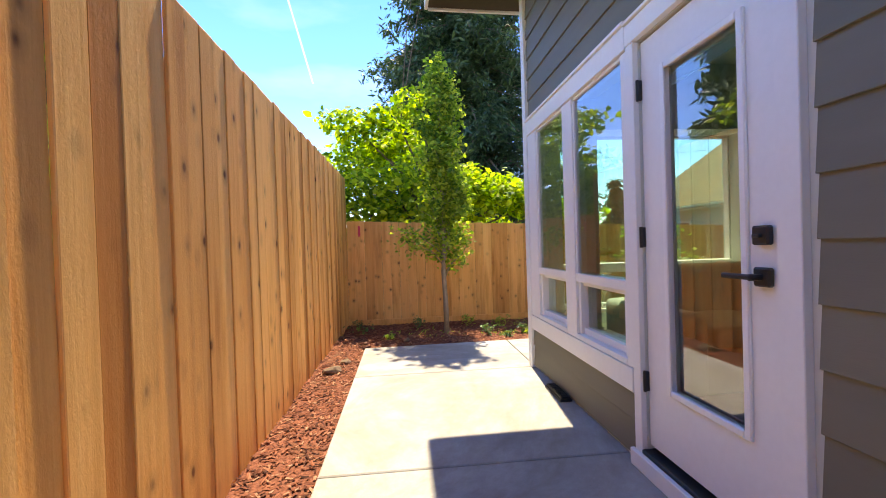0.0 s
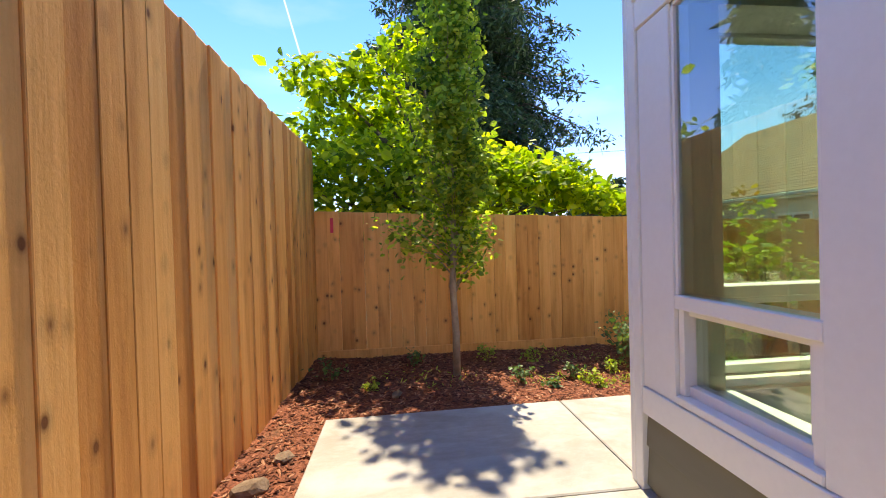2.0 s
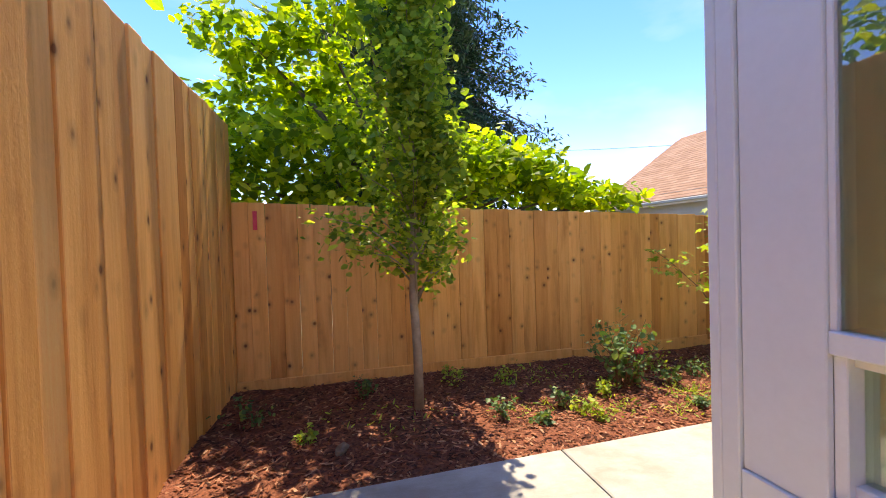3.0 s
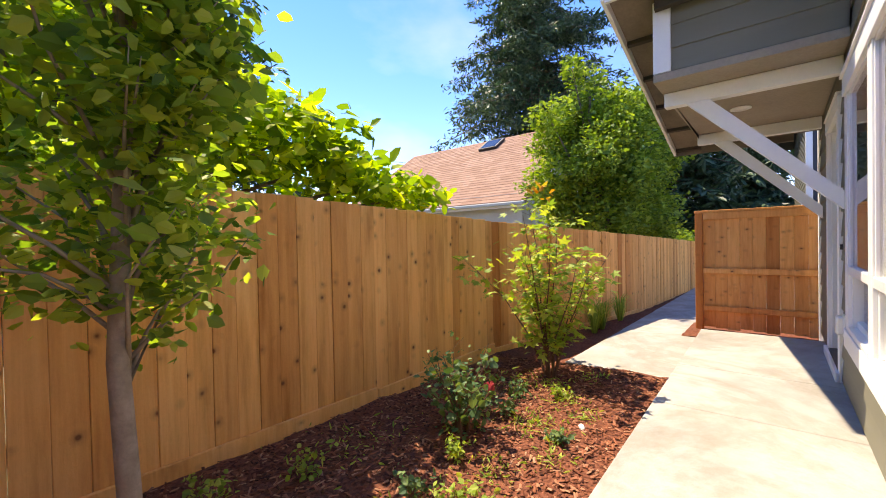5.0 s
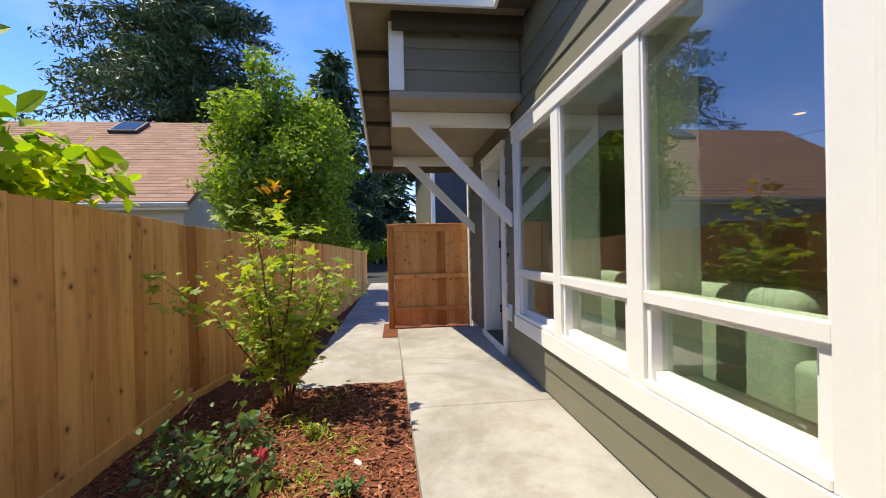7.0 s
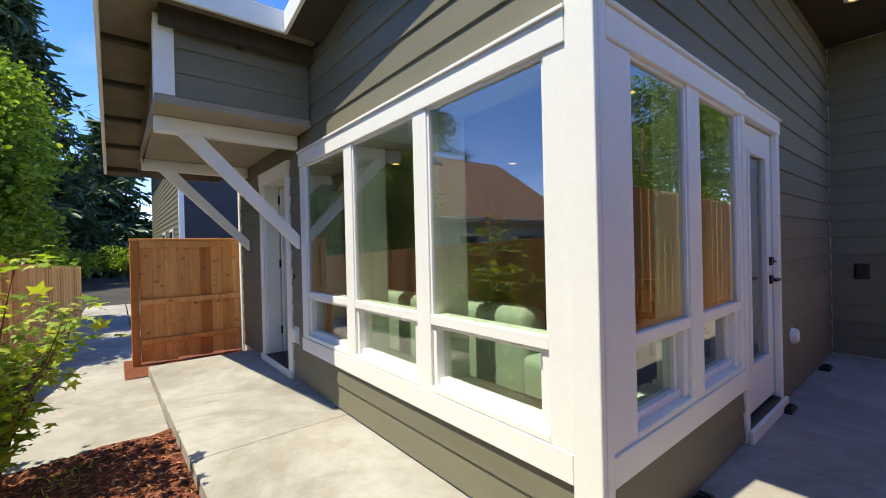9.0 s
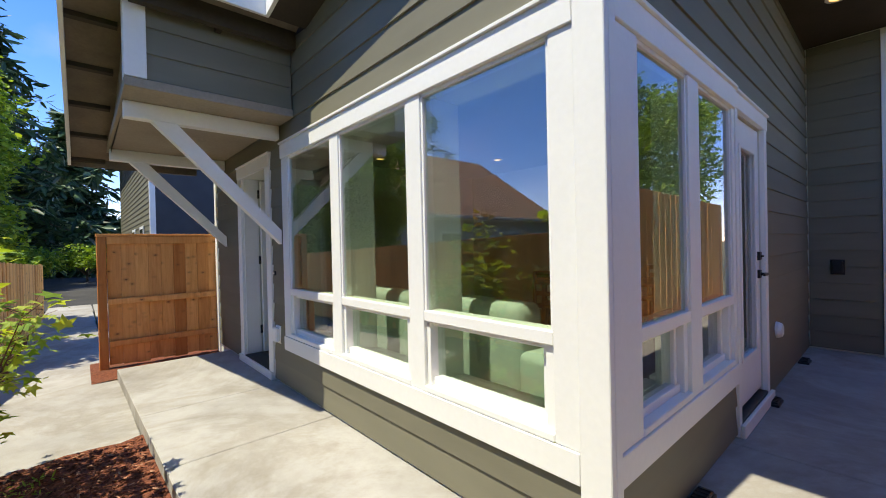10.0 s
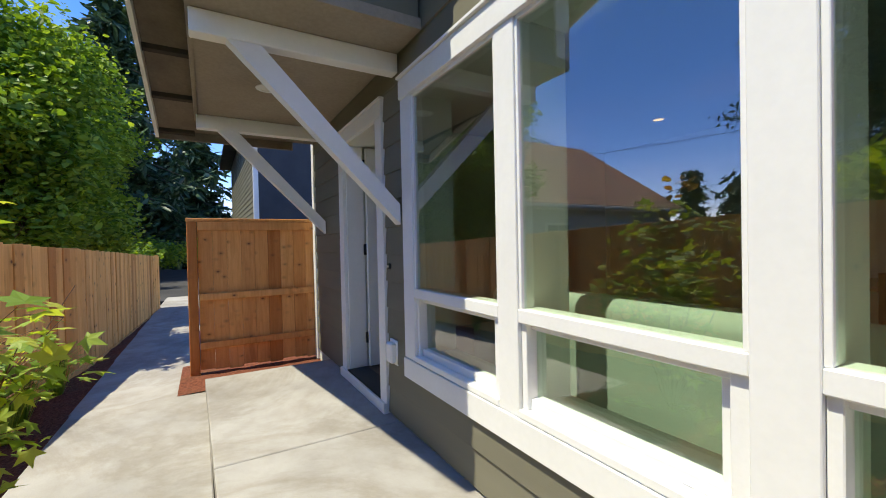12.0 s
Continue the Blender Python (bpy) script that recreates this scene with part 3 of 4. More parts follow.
part("threshold", Bx(1.482, 2.25, -0.1, 0.033, 0.06, 0.10, 0.004, MW), BLACK, door, "black metal threshold")
for z in (0.443, 1.165, 1.894):
    h = part("hinge", Bx(2.236, 2.254, -0.012, 0.012, z - 0.05, z + 0.05, 0.003, MW).tube([tuple(MW @ Vector((2.245, 0.01, z - 0.052))), tuple(MW @ Vector((2.245, 0.01, z + 0.052)))], (0.008, 0.008)), BLACK, door, "black hinge")
part("deadbolt", Bx(1.53, 1.595, -0.01, 0.016, 1.125, 1.19, 0.006, MW).box(1.548, 1.575, 0.016, 0.034, 1.15, 1.163, 0.003, MW), BLACK, door, "square black deadbolt")
lever = part("door_handle", Bx(1.53, 1.595, -0.01, 0.014, 0.985, 1.05, 0.006, MW).tube([tuple(MW @ Vector((1.563, 0.01, 1.018))), tuple(MW @ Vector((1.563, 0.055, 1.018)))], (0.012, 0.012)).box(1.553, 1.68, 0.045, 0.062, 1.010, 1.028, 0.005, MW), BLACK, door, "black lever handle")
blind = thing("door_blind", "raised white slatted blind behind the patio door glass", "blind")
part("headrail", Bx(1.652, 2.057, -0.053, -0.040, 1.90, 1.934, 0.003, MW), TRIM, blind)
for k in range(5):
    part("slat", Bx(1.655, 2.055, -0.052, -0.040, 1.862 + 0.007 * k, 1.866 + 0.007 * k, 0.001, MW), TRIM, blind)
part("bottom_rail", Bx(1.655, 2.055, -0.052, -0.040, 1.85, 1.86, 0.002, MW), TRIM, blind)

# ---- the side door, standing open ----
side = thing("door_2", "white side door standing open into the house", "door", kind="structure")
part("door_casing", Bx(4.62, 4.742, 0.0, 0.03, 0.0, 2.12, 0.003, MN), TRIM, side)
part("door_casing", Bx(5.578, 5.70, 0.0, 0.03, 0.0, 2.12, 0.003, MN), TRIM, side)
part("door_casing", Bx(4.62, 5.70, 0.0, 0.034, 2.122, 2.24, 0.003, MN), TRIM, side)
part("drip_cap", Bx(4.61, 5.71, 0.0, 0.045, 2.242, 2.258, 0.002, MN), TRIM, side)
part("door_sill", Bx(4.62, 5.70, 0.031, 0.055, 0.0, 0.075, 0.004, MN), TRIM, side)
part("jamb", Bx(5.555, 5.578, -0.16, 0.0, 0.06, 2.12, 0.002, MN), TRIM, side)
part("jamb", Bx(4.742, 4.765, -0.16, 0.0, 0.06, 2.12, 0.002, MN), TRIM, side)
part("threshold", Bx(4.765, 5.555, -0.16, 0.03, 0.055, 0.08, 0.004, MN), BLACK, side, "dark threshold")
leaf2 = part("door_leaf", Bx(5.50, 5.54, -0.98, -0.17, 0.09, 2.10, 0.004, MN), TRIM, side)
for z0, z1 in ((0.25, 0.95), (1.1, 1.95)):
    part("door_panel", Bx(5.494, 5.505, -0.86, -0.30, z0, z1, 0.004, MN), TRIM, side)
for z in (0.35, 1.17, 1.95):
    part("hinge", Bx(5.535, 5.56, -0.175, -0.15, z - 0.05, z + 0.05, 0.003, MN), BLACK, side, "black hinge")
bell = thing("doorbell", "small round black doorbell on the siding", "doorbell")
part("base", Build().tube([(4.54, YN + 0.015, 1.06), (4.54, YN + 0.03, 1.06)], (0.022, 0.02), 14), BLACK, bell)
part("button", Build().tube([(4.54, YN + 0.03, 1.06), (4.54, YN + 0.036, 1.06)], (0.009, 0.008), 12), TRIM, bell)


def outlet(name, at, m, label, mat=VINYL):
    t = thing(name, label, "outlet")
    u, z = at
    part("cover", Bx(u - 0.045, u + 0.045, 0.012, 0.06, z - 0.07, z + 0.07, 0.012, m), mat, t)
    part("flange", Bx(u - 0.06, u + 0.06, 0.008, 0.02, z - 0.085, z + 0.085, 0.004, m), mat, t)
    return t


outlet("outdoor_outlet", (4.50, 0.47), MN, "white weatherproof outlet cover beside the side door")
vent = thing("wall_vent", "round white dryer vent hood on the patio wall", "vent")
part("hood", Build().tube([tuple(MW @ Vector((1.0, d, 0.5))) for d in (0.01, 0.03, 0.055, 0.06)], (0.07, 0.068, 0.055, 0.03), 16), VINYL, vent)
part("flap", Bx(0.955, 1.045, 0.052, 0.058, 0.46, 0.53, 0.003, MW), VINYL, vent)
outlet("patio_outlet", (0.95, 0.95), MS, "small dark outlet cover on the patio end wall", BLACK)
for y in (3.36, 3.22, 1.46, -0.08):
    f = thing("foundation_vent", "black foundation vent box against the wall foot", "vent", "foundation vents", at=(XW - 0.05, y, 0))
    part("frame", Bx(-0.06, 0.03, -0.09, 0.09, 0.0, 0.02, 0.004), BLACK, f)
    part("well", Bx(-0.05, 0.02, -0.08, 0.08, 0.02, 0.035, 0.004), BLACK, f)
    for k in range(4):
        part("slat", Bx(-0.045, 0.015, -0.065 + 0.035 * k, -0.05 + 0.035 * k, 0.035, 0.041, 0.001), BLACK, f)


def downlight(x, y, z, label, glow=True):
    t = thing("recessed_light", label, "ceiling light", "recessed lights", at=(x, y, z))
    ring = Build()
    for k in range(20):
        for r, h in ((0.062, -0.002), (0.088, -0.002), (0.09, -0.010), (0.06, -0.012)):
            a = 2 * math.pi * k / 20
            ring.v.append((r * math.cos(a), r * math.sin(a), h))
    for k in range(20):
        for i in range(4):
            j, o = (i + 1) % 4, (k + 1) % 20
            ring.f.append([k * 4 + i, k * 4 + j, o * 4 + j, o * 4 + i])
    part("ring", ring, TRIM, t)
    part("lens", Build().tube([(0, 0, -0.001), (0, 0, -0.006)], (0.062, 0.06), 20), WARM_LED if glow else TRIM, t, "warm lit lens" if glow else "white lens")


for x, y in ((2.2, 1.75), (3.08, 1.46), (3.09, 0.7), (4.97, 0.2), (6.1, 1.05), (6.05, 1.83)):
    downlight(x, y, 2.72, "white recessed ceiling light, lit warm")
downlight(0.84, 0.25, rake_z(0.84) + 0.018, "recessed soffit light over the patio, lit warm")
downlight(5.3, 4.72, BZ - 0.02, "white recessed light in the porch soffit, off", False)

# ---- the room behind the windows ----
sofa = thing("sofa", "pale grey-green fabric sofa with its back to the windows", "sofa", at=(0, 0, 0.07))


def cushion(x0, x1, y0, y1, z0, z1, r, name, label=""):
    """A padded block with rounded edges and a slight swell."""
    bm = bmesh.new()
    bmesh.ops.create_cube(bm, size=1)
    for v in bm.verts:
        v.co = ((x0 + x1) / 2 + v.co.x * (x1 - x0), (y0 + y1) / 2 + v.co.y * (y1 - y0), (z0 + z1) / 2 + v.co.z * (z1 - z0))
    bmesh.ops.bevel(bm, geom=bm.edges, offset=r, segments=4, profile=0.5, affect="EDGES")
    bmesh.ops.subdivide_edges(bm, edges=[e for e in bm.edges if e.calc_length() > 0.25], cuts=3, use_grid_fill=True)
    for v in bm.verts:
        d = noise.noise(v.co * 5.0)
        v.co += Vector((0.006, 0.006, 0.008)) * d
    me = bpy.data.meshes.new(name)
    bm.to_mesh(me)
    bm.free()
    me.materials.append(FABRIC)
    me.shade_smooth()
    ob = new(name, me)
    ob.parent = sofa
    return tagged(ob, label)


cushion(1.92, 4.02, 2.75, 3.62, 0.06, 0.36, 0.03, "base")
for k in range(3):
    cushion(1.98 + 0.665 * k, 2.63 + 0.665 * k, 2.72, 3.36, 0.36, 0.5, 0.05, "seat_cushion")
cushion(1.93, 4.01, 3.36, 3.60, 0.30, 0.87, 0.07, "back")
cushion(1.70, 1.95, 2.72, 3.62, 0.06, 0.60, 0.05, "arm")
cushion(3.99, 4.20, 2.72, 3.62, 0.06, 0.60, 0.05, "arm")
for x in (1.78, 4.12):
    for y in (2.82, 3.52):
        part("foot", Bx(x - 0.03, x + 0.03, y - 0.03, y + 0.03, 0.0, 0.065, 0.005), BLACK, sofa)


WALNUT = rough_mat("dark_walnut", (0.07, 0.04, 0.025), (0.12, 0.07, 0.04), 6, 40, 0.4, 0.4, 0.1, 0.002)
table = thing("dining_table", "dark wooden dining table in the room", "table", at=(3.0, 0.4, 0.07))
part("tabletop", Bx(-0.8, 0.8, -0.42, 0.42, 0.71, 0.75, 0.008), WALNUT, table)
for x in (-0.72, 0.72):
    for y in (-0.35, 0.35):
        part("leg", Bx(x - 0.03, x + 0.03, y - 0.03, y + 0.03, 0.0, 0.71, 0.006), WALNUT, table)
chair = thing("dining_chair", "dark wooden dining chair at the table", "chair", "chairs round the table", at=(2.6, 1.05, 0.07))
part("seat", Bx(-0.21, 0.21, -0.2, 0.22, 0.43, 0.47, 0.012), WALNUT, chair)
for x in (-0.18, 0.18):
    part("leg", Bx(x - 0.018, x + 0.018, -0.18, -0.145, 0.0, 0.43, 0.004), WALNUT, chair)
    part("back_leg", Bx(x - 0.018, x + 0.018, 0.18, 0.215, 0.0, 0.88, 0.004), WALNUT, chair)
for z in (0.58, 0.72, 0.83):
    part("back_slat", Bx(-0.162, 0.162, 0.188, 0.206, z, z + 0.055, 0.004), WALNUT, chair)
copy_thing(chair, pose(3.35, 1.05, 0.07, 0, 0, 6))
copy_thing(chair, pose(2.65, -0.25, 0.07, 0, 0, 180))


# ---- ground ----
def sheet(name, x0, x1, y0, y1, step, height, mat, label, category, hide=None):
    nx, ny = int((x1 - x0) / step) + 1, int((y1 - y0) / step) + 1
    b = Build()
    for i in range(nx):
        for j in range(ny):
            x, y = x0 + (x1 - x0) * i / (nx - 1), y0 + (y1 - y0) * j / (ny - 1)
            b.v.append((x, y, height(x, y)))
    for i in range(nx - 1):
        for j in range(ny - 1):
            a = i * ny + j
            b.f.append([a, a + ny, a + ny + 1, a + 1])
    return solo(name, b, mat, label, category, kind="structure", smooth=True)


def bed_z(x, y):
    base = -0.045 - 0.03 * max(0.0, y - 4.9) - 0.012 * max(0.0, x)
    return base + 0.03 * noise.noise(Vector((x * 2.1, y * 2.1, 0.3))) + 0.015 * noise.noise(Vector((x * 9, y * 9, 1.7)))


sheet("ground", -400, 400, -400, 400, 40.0, lambda x, y: -0.42, SOIL, "dry grass and soil of the surroundings", "ground")
sheet("mulch_bed", -0.98, 4.33, -6.0, 7.15, 0.06, bed_z, MULCH, "red-brown bark mulch bed along the fences", "mulch")
sheet("mulch_edge", 4.30, 13.4, 6.12, 7.3, 0.08, lambda x, y: -0.16 + 0.02 * noise.noise(Vector((x * 5, y * 5, 0))), MULCH, "narrow mulch strip between walk and fence", "mulch")
sheet("gate_mulch", 6.26, 7.3, 4.0, 5.42, 0.05, lambda x, y: -0.108 + 0.012 * noise.noise(Vector((x * 7, y * 7, 0))), MULCH, "mulch strip at the foot of the gate", "mulch")


def slab_edge(x):
    return 5.04 + (x + 0.44) * 0.0245


patio = thing("patio", "pale broom-finished concrete patio slabs with joints", "patio", kind="structure")


def slab(parent, x0, x1, ya0, ya1, yb0, yb1, top, depth=0.2):
    """One concrete panel with eased edges; y from ya to yb at either end."""
    b, g, c = Build(), 0.004, 0.008
    out = [(x0 + g, ya0 + g), (x1 - g, ya1 + g), (x1 - g, yb1 - g), (x0 + g, yb0 - g)]
    cx, cy = sum(p[0] for p in out) / 4, sum(p[1] for p in out) / 4
    inn = [(p[0] + (c if p[0] < cx else -c), p[1] + (c if p[1] < cy else -c)) for p in out]
    for ring, z in ((out, top - depth), (out, top - c * 0.7), (inn, top)):
        b.v += [(p[0], p[1], z) for p in ring]
    for k in (0, 4):
        for i in range(4):
            j = (i + 1) % 4
            b.f.append([k + i, k + j, k + 4 + j, k + 4 + i])
    b.f.append([8, 9, 10, 11])
    return part("slab", b, CONCRETE, parent)


for x0, x1, y0, y1 in ((-0.46, 0.5, -6, -0.9), (-0.46, XW + 0.02, -0.9, 2.42), (-0.46, XW + 0.02, 2.42, 4.0)):
    slab(patio, x0, x1, y0, y0, y1, y1, 0.0)
for x0, x1 in ((-0.46, 1.21), (1.21, 3.40), (3.40, 4.47), (4.47, 6.28)):
    slab(patio, x0, x1, 4.0, 4.0, slab_edge(x0), slab_edge(x1), 0.0)
walkway = thing("walkway", "pale concrete walkway panels along the cedar fence", "walkway", kind="structure")
for k, (x0, x1) in enumerate(((4.30, 6.3), (6.3, 8.2), (8.2, 10.1), (10.1, 12.0), (12.0, 13.9), (13.9, 15.8))):
    lo = slab_edge(4.3) + 0.0 if k == 0 else 5.25
    slab(walkway, x0, x1, lo, lo + 0.02, 6.17, 6.15, -0.115 - 0.008 * k)
slab(walkway, 7.25, 15.8, 3.0, 3.0, 5.24, 5.24, -0.16)
solo("driveway", Bx(15.8, 60, 4.0, 14, -0.6, -0.25), ASPHALT, "grey asphalt lane beyond the walkway", "road", kind="structure")

# ---- fences ----
def picket_set(width, tone):
    """Alike boards, one metre high, that the fences stretch to their height."""
    return [Bx(-w / 2, w / 2, -0.009, 0.009, 0.0, 1.0, 0.003).mesh("picket", tone) for w in (width, width - 0.0003, width - 0.0006)]


def fence(name, line, tops, feet, label, side=1, width=0.1372, kick=0.0):
    """Upright boards side by side along a line of plan points, with rails and posts behind them."""
    f = thing(name, label, "fence", kind="structure")
    boards = picket_set(width, CEDAR)
    for (ax, ay), (bx, by), (ta, tb), (fa, fb) in zip(line, line[1:], zip(tops, tops[1:]), zip(feet, feet[1:])):
        d = Vector((bx - ax, by - ay, 0))
        n = max(1, round(d.length / 0.1365))
        ang = math.atan2(d.y, d.x)
        for k in range(n):
            t = (k + 0.5) / n
            top, foot = ta + (tb - ta) * t, fa + (fb - fa) * t
            top += rng.uniform(-0.006, 0.006)
            out = rng.uniform(-0.002, 0.002) + (0.003 if k % 2 else -0.003) + (0.005 if rng.random() < 0.1 else 0.0)
            p = Vector((ax, ay, 0)) + d * t + Vector((-math.sin(ang), math.cos(ang), 0)) * out * side
            m = Matrix.LocRotScale((p.x, p.y, foot), Euler((rng.uniform(-0.002, 0.002), rng.uniform(-0.001, 0.001), ang + rng.uniform(-0.016, 0.016))), Vector((1, 1, top - foot)))
            piece("picket", boards[int(rng.integers(3))], f, m)
        m = Matrix.Translation((ax, ay, 0)) @ Matrix.Rotation(ang, 4, "Z")
        back = -0.03 * side
        for h in (0.25, 0.95, ta - 0.2):
            part("rail", Bx(0, d.length, back - 0.02, back + 0.02, h - 0.045, h + 0.045, 0.004, m), CEDAR, f)
        if kick:
            low = min(fa, fb) - 0.12
            part("kickboard", Bx(0, d.length - 0.01, -0.036, -0.013, low, low + kick, 0.004, m), CEDAR, f)
        for k in range(int(d.length / 2.4) + 1):
            x = min(2.4 * k + 0.05, d.length - 0.05)
            part("post", Bx(x - 0.045, x + 0.045, back - side * 0.021, back - side * 0.11, min(fa, fb) - 0.2, min(ta, tb) - 0.03, 0.005, m), CEDAR, f)
    return f


fence("fence_west", [(-0.9, -6.0), (-0.9, 7.06)], [2.10, 2.28], [-0.05, -0.2], "tall cedar board fence along the patio", -1, 0.1336)
fence("fence_north", [(-0.88, 7.0), (2.45, 7.0), (4.3, 7.05), (8.06, 6.42), (13.4, 6.12)], [1.58, 1.46, 1.40, 1.23, 1.05], [-0.12, -0.12, -0.14, -0.2, -0.25], "cedar board fence at the back of the garden bed", -1, kick=0.22)
mark = solo("paint_mark", Bx(-0.70, -0.665, 6.976, 6.982, 1.33, 1.5, 0.001), PINK, "short pink paint mark on a fence board", "paint mark")

gate = thing("gate", "red-brown cedar gate panel with two rails, closed", "gate", at=(6.88, 0, 0))
gy0, gy1 = 4.02, 5.24
for k in range(9):
    w = (gy1 - gy0) / 9
    part("board", Bx(-0.009, 0.009, gy0 + w * k + 0.0005, gy0 + w * (k + 1) - 0.0005, -0.09 + 0.012 * (k % 3), 1.46, 0.003), CEDAR_RED, gate)
part("post", Bx(-0.05, 0.05, 5.245, 5.335, -0.25, 1.49, 0.006), CEDAR_RED, gate)
part("top_rail", Bx(-0.05, 0.03, gy0, 5.34, 1.49, 1.525, 0.004), CEDAR_RED, gate)
part("rail", Bx(-0.045, -0.009, gy0, gy1, 1.40, 1.488, 0.004), CEDAR_RED, gate)
part("rail", Bx(-0.055, -0.009, gy0, gy1, 0.665, 0.735, 0.004), CEDAR_RED, gate)
part("rail", Bx(-0.055, -0.009, gy0, gy1, 0.155, 0.225, 0.004), CEDAR_RED, gate)


# ---- plants ----
def palmate(p, d, sidev, nor, s, mat_name, mat):
    """Maple leaves: five pointed lobes round a centre, the outer ones drooping a little."""
    n = len(p)
    rim = [(180, 0.12), (118, 0.50), (92, 0.36), (58, 0.86), (30, 0.44), (0, 1.0), (-30, 0.44), (-58, 0.86), (-92, 0.36), (-118, 0.50)]
    mid = p + d * s * 0.3
    ring = [mid]
    for deg, far in rim:
        a = math.radians(deg)
        ring.append(mid + (d * math.cos(a) + sidev * math.sin(a)) * s * 0.66 * far - nor * s * 0.10 * far ** 2)
    q = np.stack(ring, 1).reshape(-1, 3)
    k = np.arange(n)[:, None] * 11
    f = np.concatenate([k + np.array((0, i + 1, (i + 1) % 10 + 1)) for i in range(10)], 1).reshape(-1, 3)
    me = bpy.data.meshes.new(mat_name)
    me.from_pydata(q.tolist(), [], f.tolist())
    me.materials.append(mat)
    return me


def leaves(points, size, mat_name, mat, droop=0.3, long=1.7, seed=1, jitter=0.35, lobed=False):
    """Folded leaves at the given points; the lobed ones lie level and have three points."""
    r = np.random.default_rng(seed)
    n = len(points)
    d = r.normal(size=(n, 3))
    d[:, 2] = d[:, 2] * 0.5 - droop
    d /= np.linalg.norm(d, axis=1)[:, None]
    up = r.normal(size=(n, 3)) * (0.3 if lobed else 0.75) + np.array((0, 0, 1.0))
    sidev = np.cross(d, up)
    sidev /= np.linalg.norm(sidev, axis=1)[:, None] + 1e-9
    nor = np.cross(sidev, d)
    s = size * (1 + jitter * r.normal(size=n)).clip(0.4, 1.8)[:, None]
    w = s / long
    p = np.asarray(points)
    q = np.stack([p, p + d * s * 0.35 + sidev * w * 0.5 + nor * w * 0.12, p + d * s * 0.75 + sidev * w * 0.36 + nor * w * 0.08, p + d * s,
                  p + d * s * 0.75 - sidev * w * 0.36 + nor * w * 0.08, p + d * s * 0.35 - sidev * w * 0.5 + nor * w * 0.12], 1).reshape(-1, 3)
    if lobed:
        return palmate(p, d, sidev, nor, s, mat_name, mat)
    me = bpy.data.meshes.new(mat_name)
    k = np.arange(n)[:, None] * 6
    f = np.concatenate([k + np.array((0, 1, 2, 3)), k + np.array((0, 3, 4, 5))], 1).reshape(-1, 4)
    me.from_pydata(q.tolist(), [], f.tolist())
    me.materials.append(mat)
    return me


def crown(me, parent, name="crown", label=""):
    ob = new(name, me)
    ob.parent = parent
    return tagged(ob, label)


def branchy(trunk_pts, radii, ends, rad, mat, parent, seed):
    """A trunk with limbs that bow out to the given ends."""
    r = np.random.default_rng(seed)
    part("trunk", Build().tube(trunk_pts, radii, 10), mat, parent, smooth=True)
    for i, (a, e) in enumerate(ends):
        b = Build()
        a, e = Vector(a), Vector(e)
        rad = min(rad, 0.012) if a.z > 3.6 and e.z > 5.8 else rad
        mid = a.lerp(e, 0.5) + Vector((0, 0, 0.12 * (e - a).length)) + Vector(r.normal(size=3)) * 0.03
        b.tube([a, a.lerp(mid, 0.5) + Vector((0, 0, 0.02)), mid, mid.lerp(e, 0.5), e], (rad, rad * 0.8, rad * 0.6, rad * 0.4, rad * 0.15), 6)
        part("limb", b, mat, parent, smooth=True)


def pear_tree():
    """A young upright tree: slim trunk and a narrow crown on steep branches."""
    t = thing("young_pear_tree", "young columnar tree with green leaves in the mulch bed", "tree", at=(0.60, 6.12, -0.08))
    r = np.random.default_rng(3)
    ends, pts = [], []
    for k in range(74):
        z0 = 0.78 + 2.5 * (k / 74) ** 1.1
        a = r.uniform(0, 2 * math.pi)
        rad = (0.58 if k < 34 else 0.52) * (1 - (k / 74) ** 1.8 * 0.66) * r.uniform(0.55, 1.15)
        if 2 < k < 18 and math.cos(a) < 0.1:
            rad *= 1.25
        base = Vector((0.015 * math.sin(z0), 0.01, z0))
        tip = base + Vector((rad * math.cos(a), rad * math.sin(a), r.uniform(0.25, 0.72)))
        if z0 < 2.2:
            tip.x, tip.y = min(tip.x, 0.32), max(tip.y, -0.34)
        ends.append((base, tip))
        for q in range(130):
            u = r.uniform(0.22, 1.06)
            p = base.lerp(tip, u) + Vector((0, 0, 0.1 * math.sin(math.pi * u)))
            pts.append(tuple(p + Vector(r.normal(size=3) * np.array((0.065, 0.065, 0.08)))))
    for q in range(240):
        z = r.uniform(3.1, 4.0)
        pts.append((r.normal() * 0.09 * (4.2 - z), r.normal() * 0.09 * (4.2 - z), z))
    pts = [p for p in pts if p[2] > 2.1 or (p[0] < 0.40 and p[1] > -0.40)]
    branchy([(0, 0, -0.1), (0.0, 0, 0.4), (-0.02, 0.0, 0.85), (0.02, 0, 1.8), (0.0, 0, 3.0), (0, 0, 3.95)], (0.042, 0.036, 0.033, 0.022, 0.012, 0.003), ends, 0.009, YOUNG_BARK, t, 3)
    crown(leaves(pts, 0.052, "crown", LEAF_PEAR, 0.15, 1.35, 5), t)
    return t


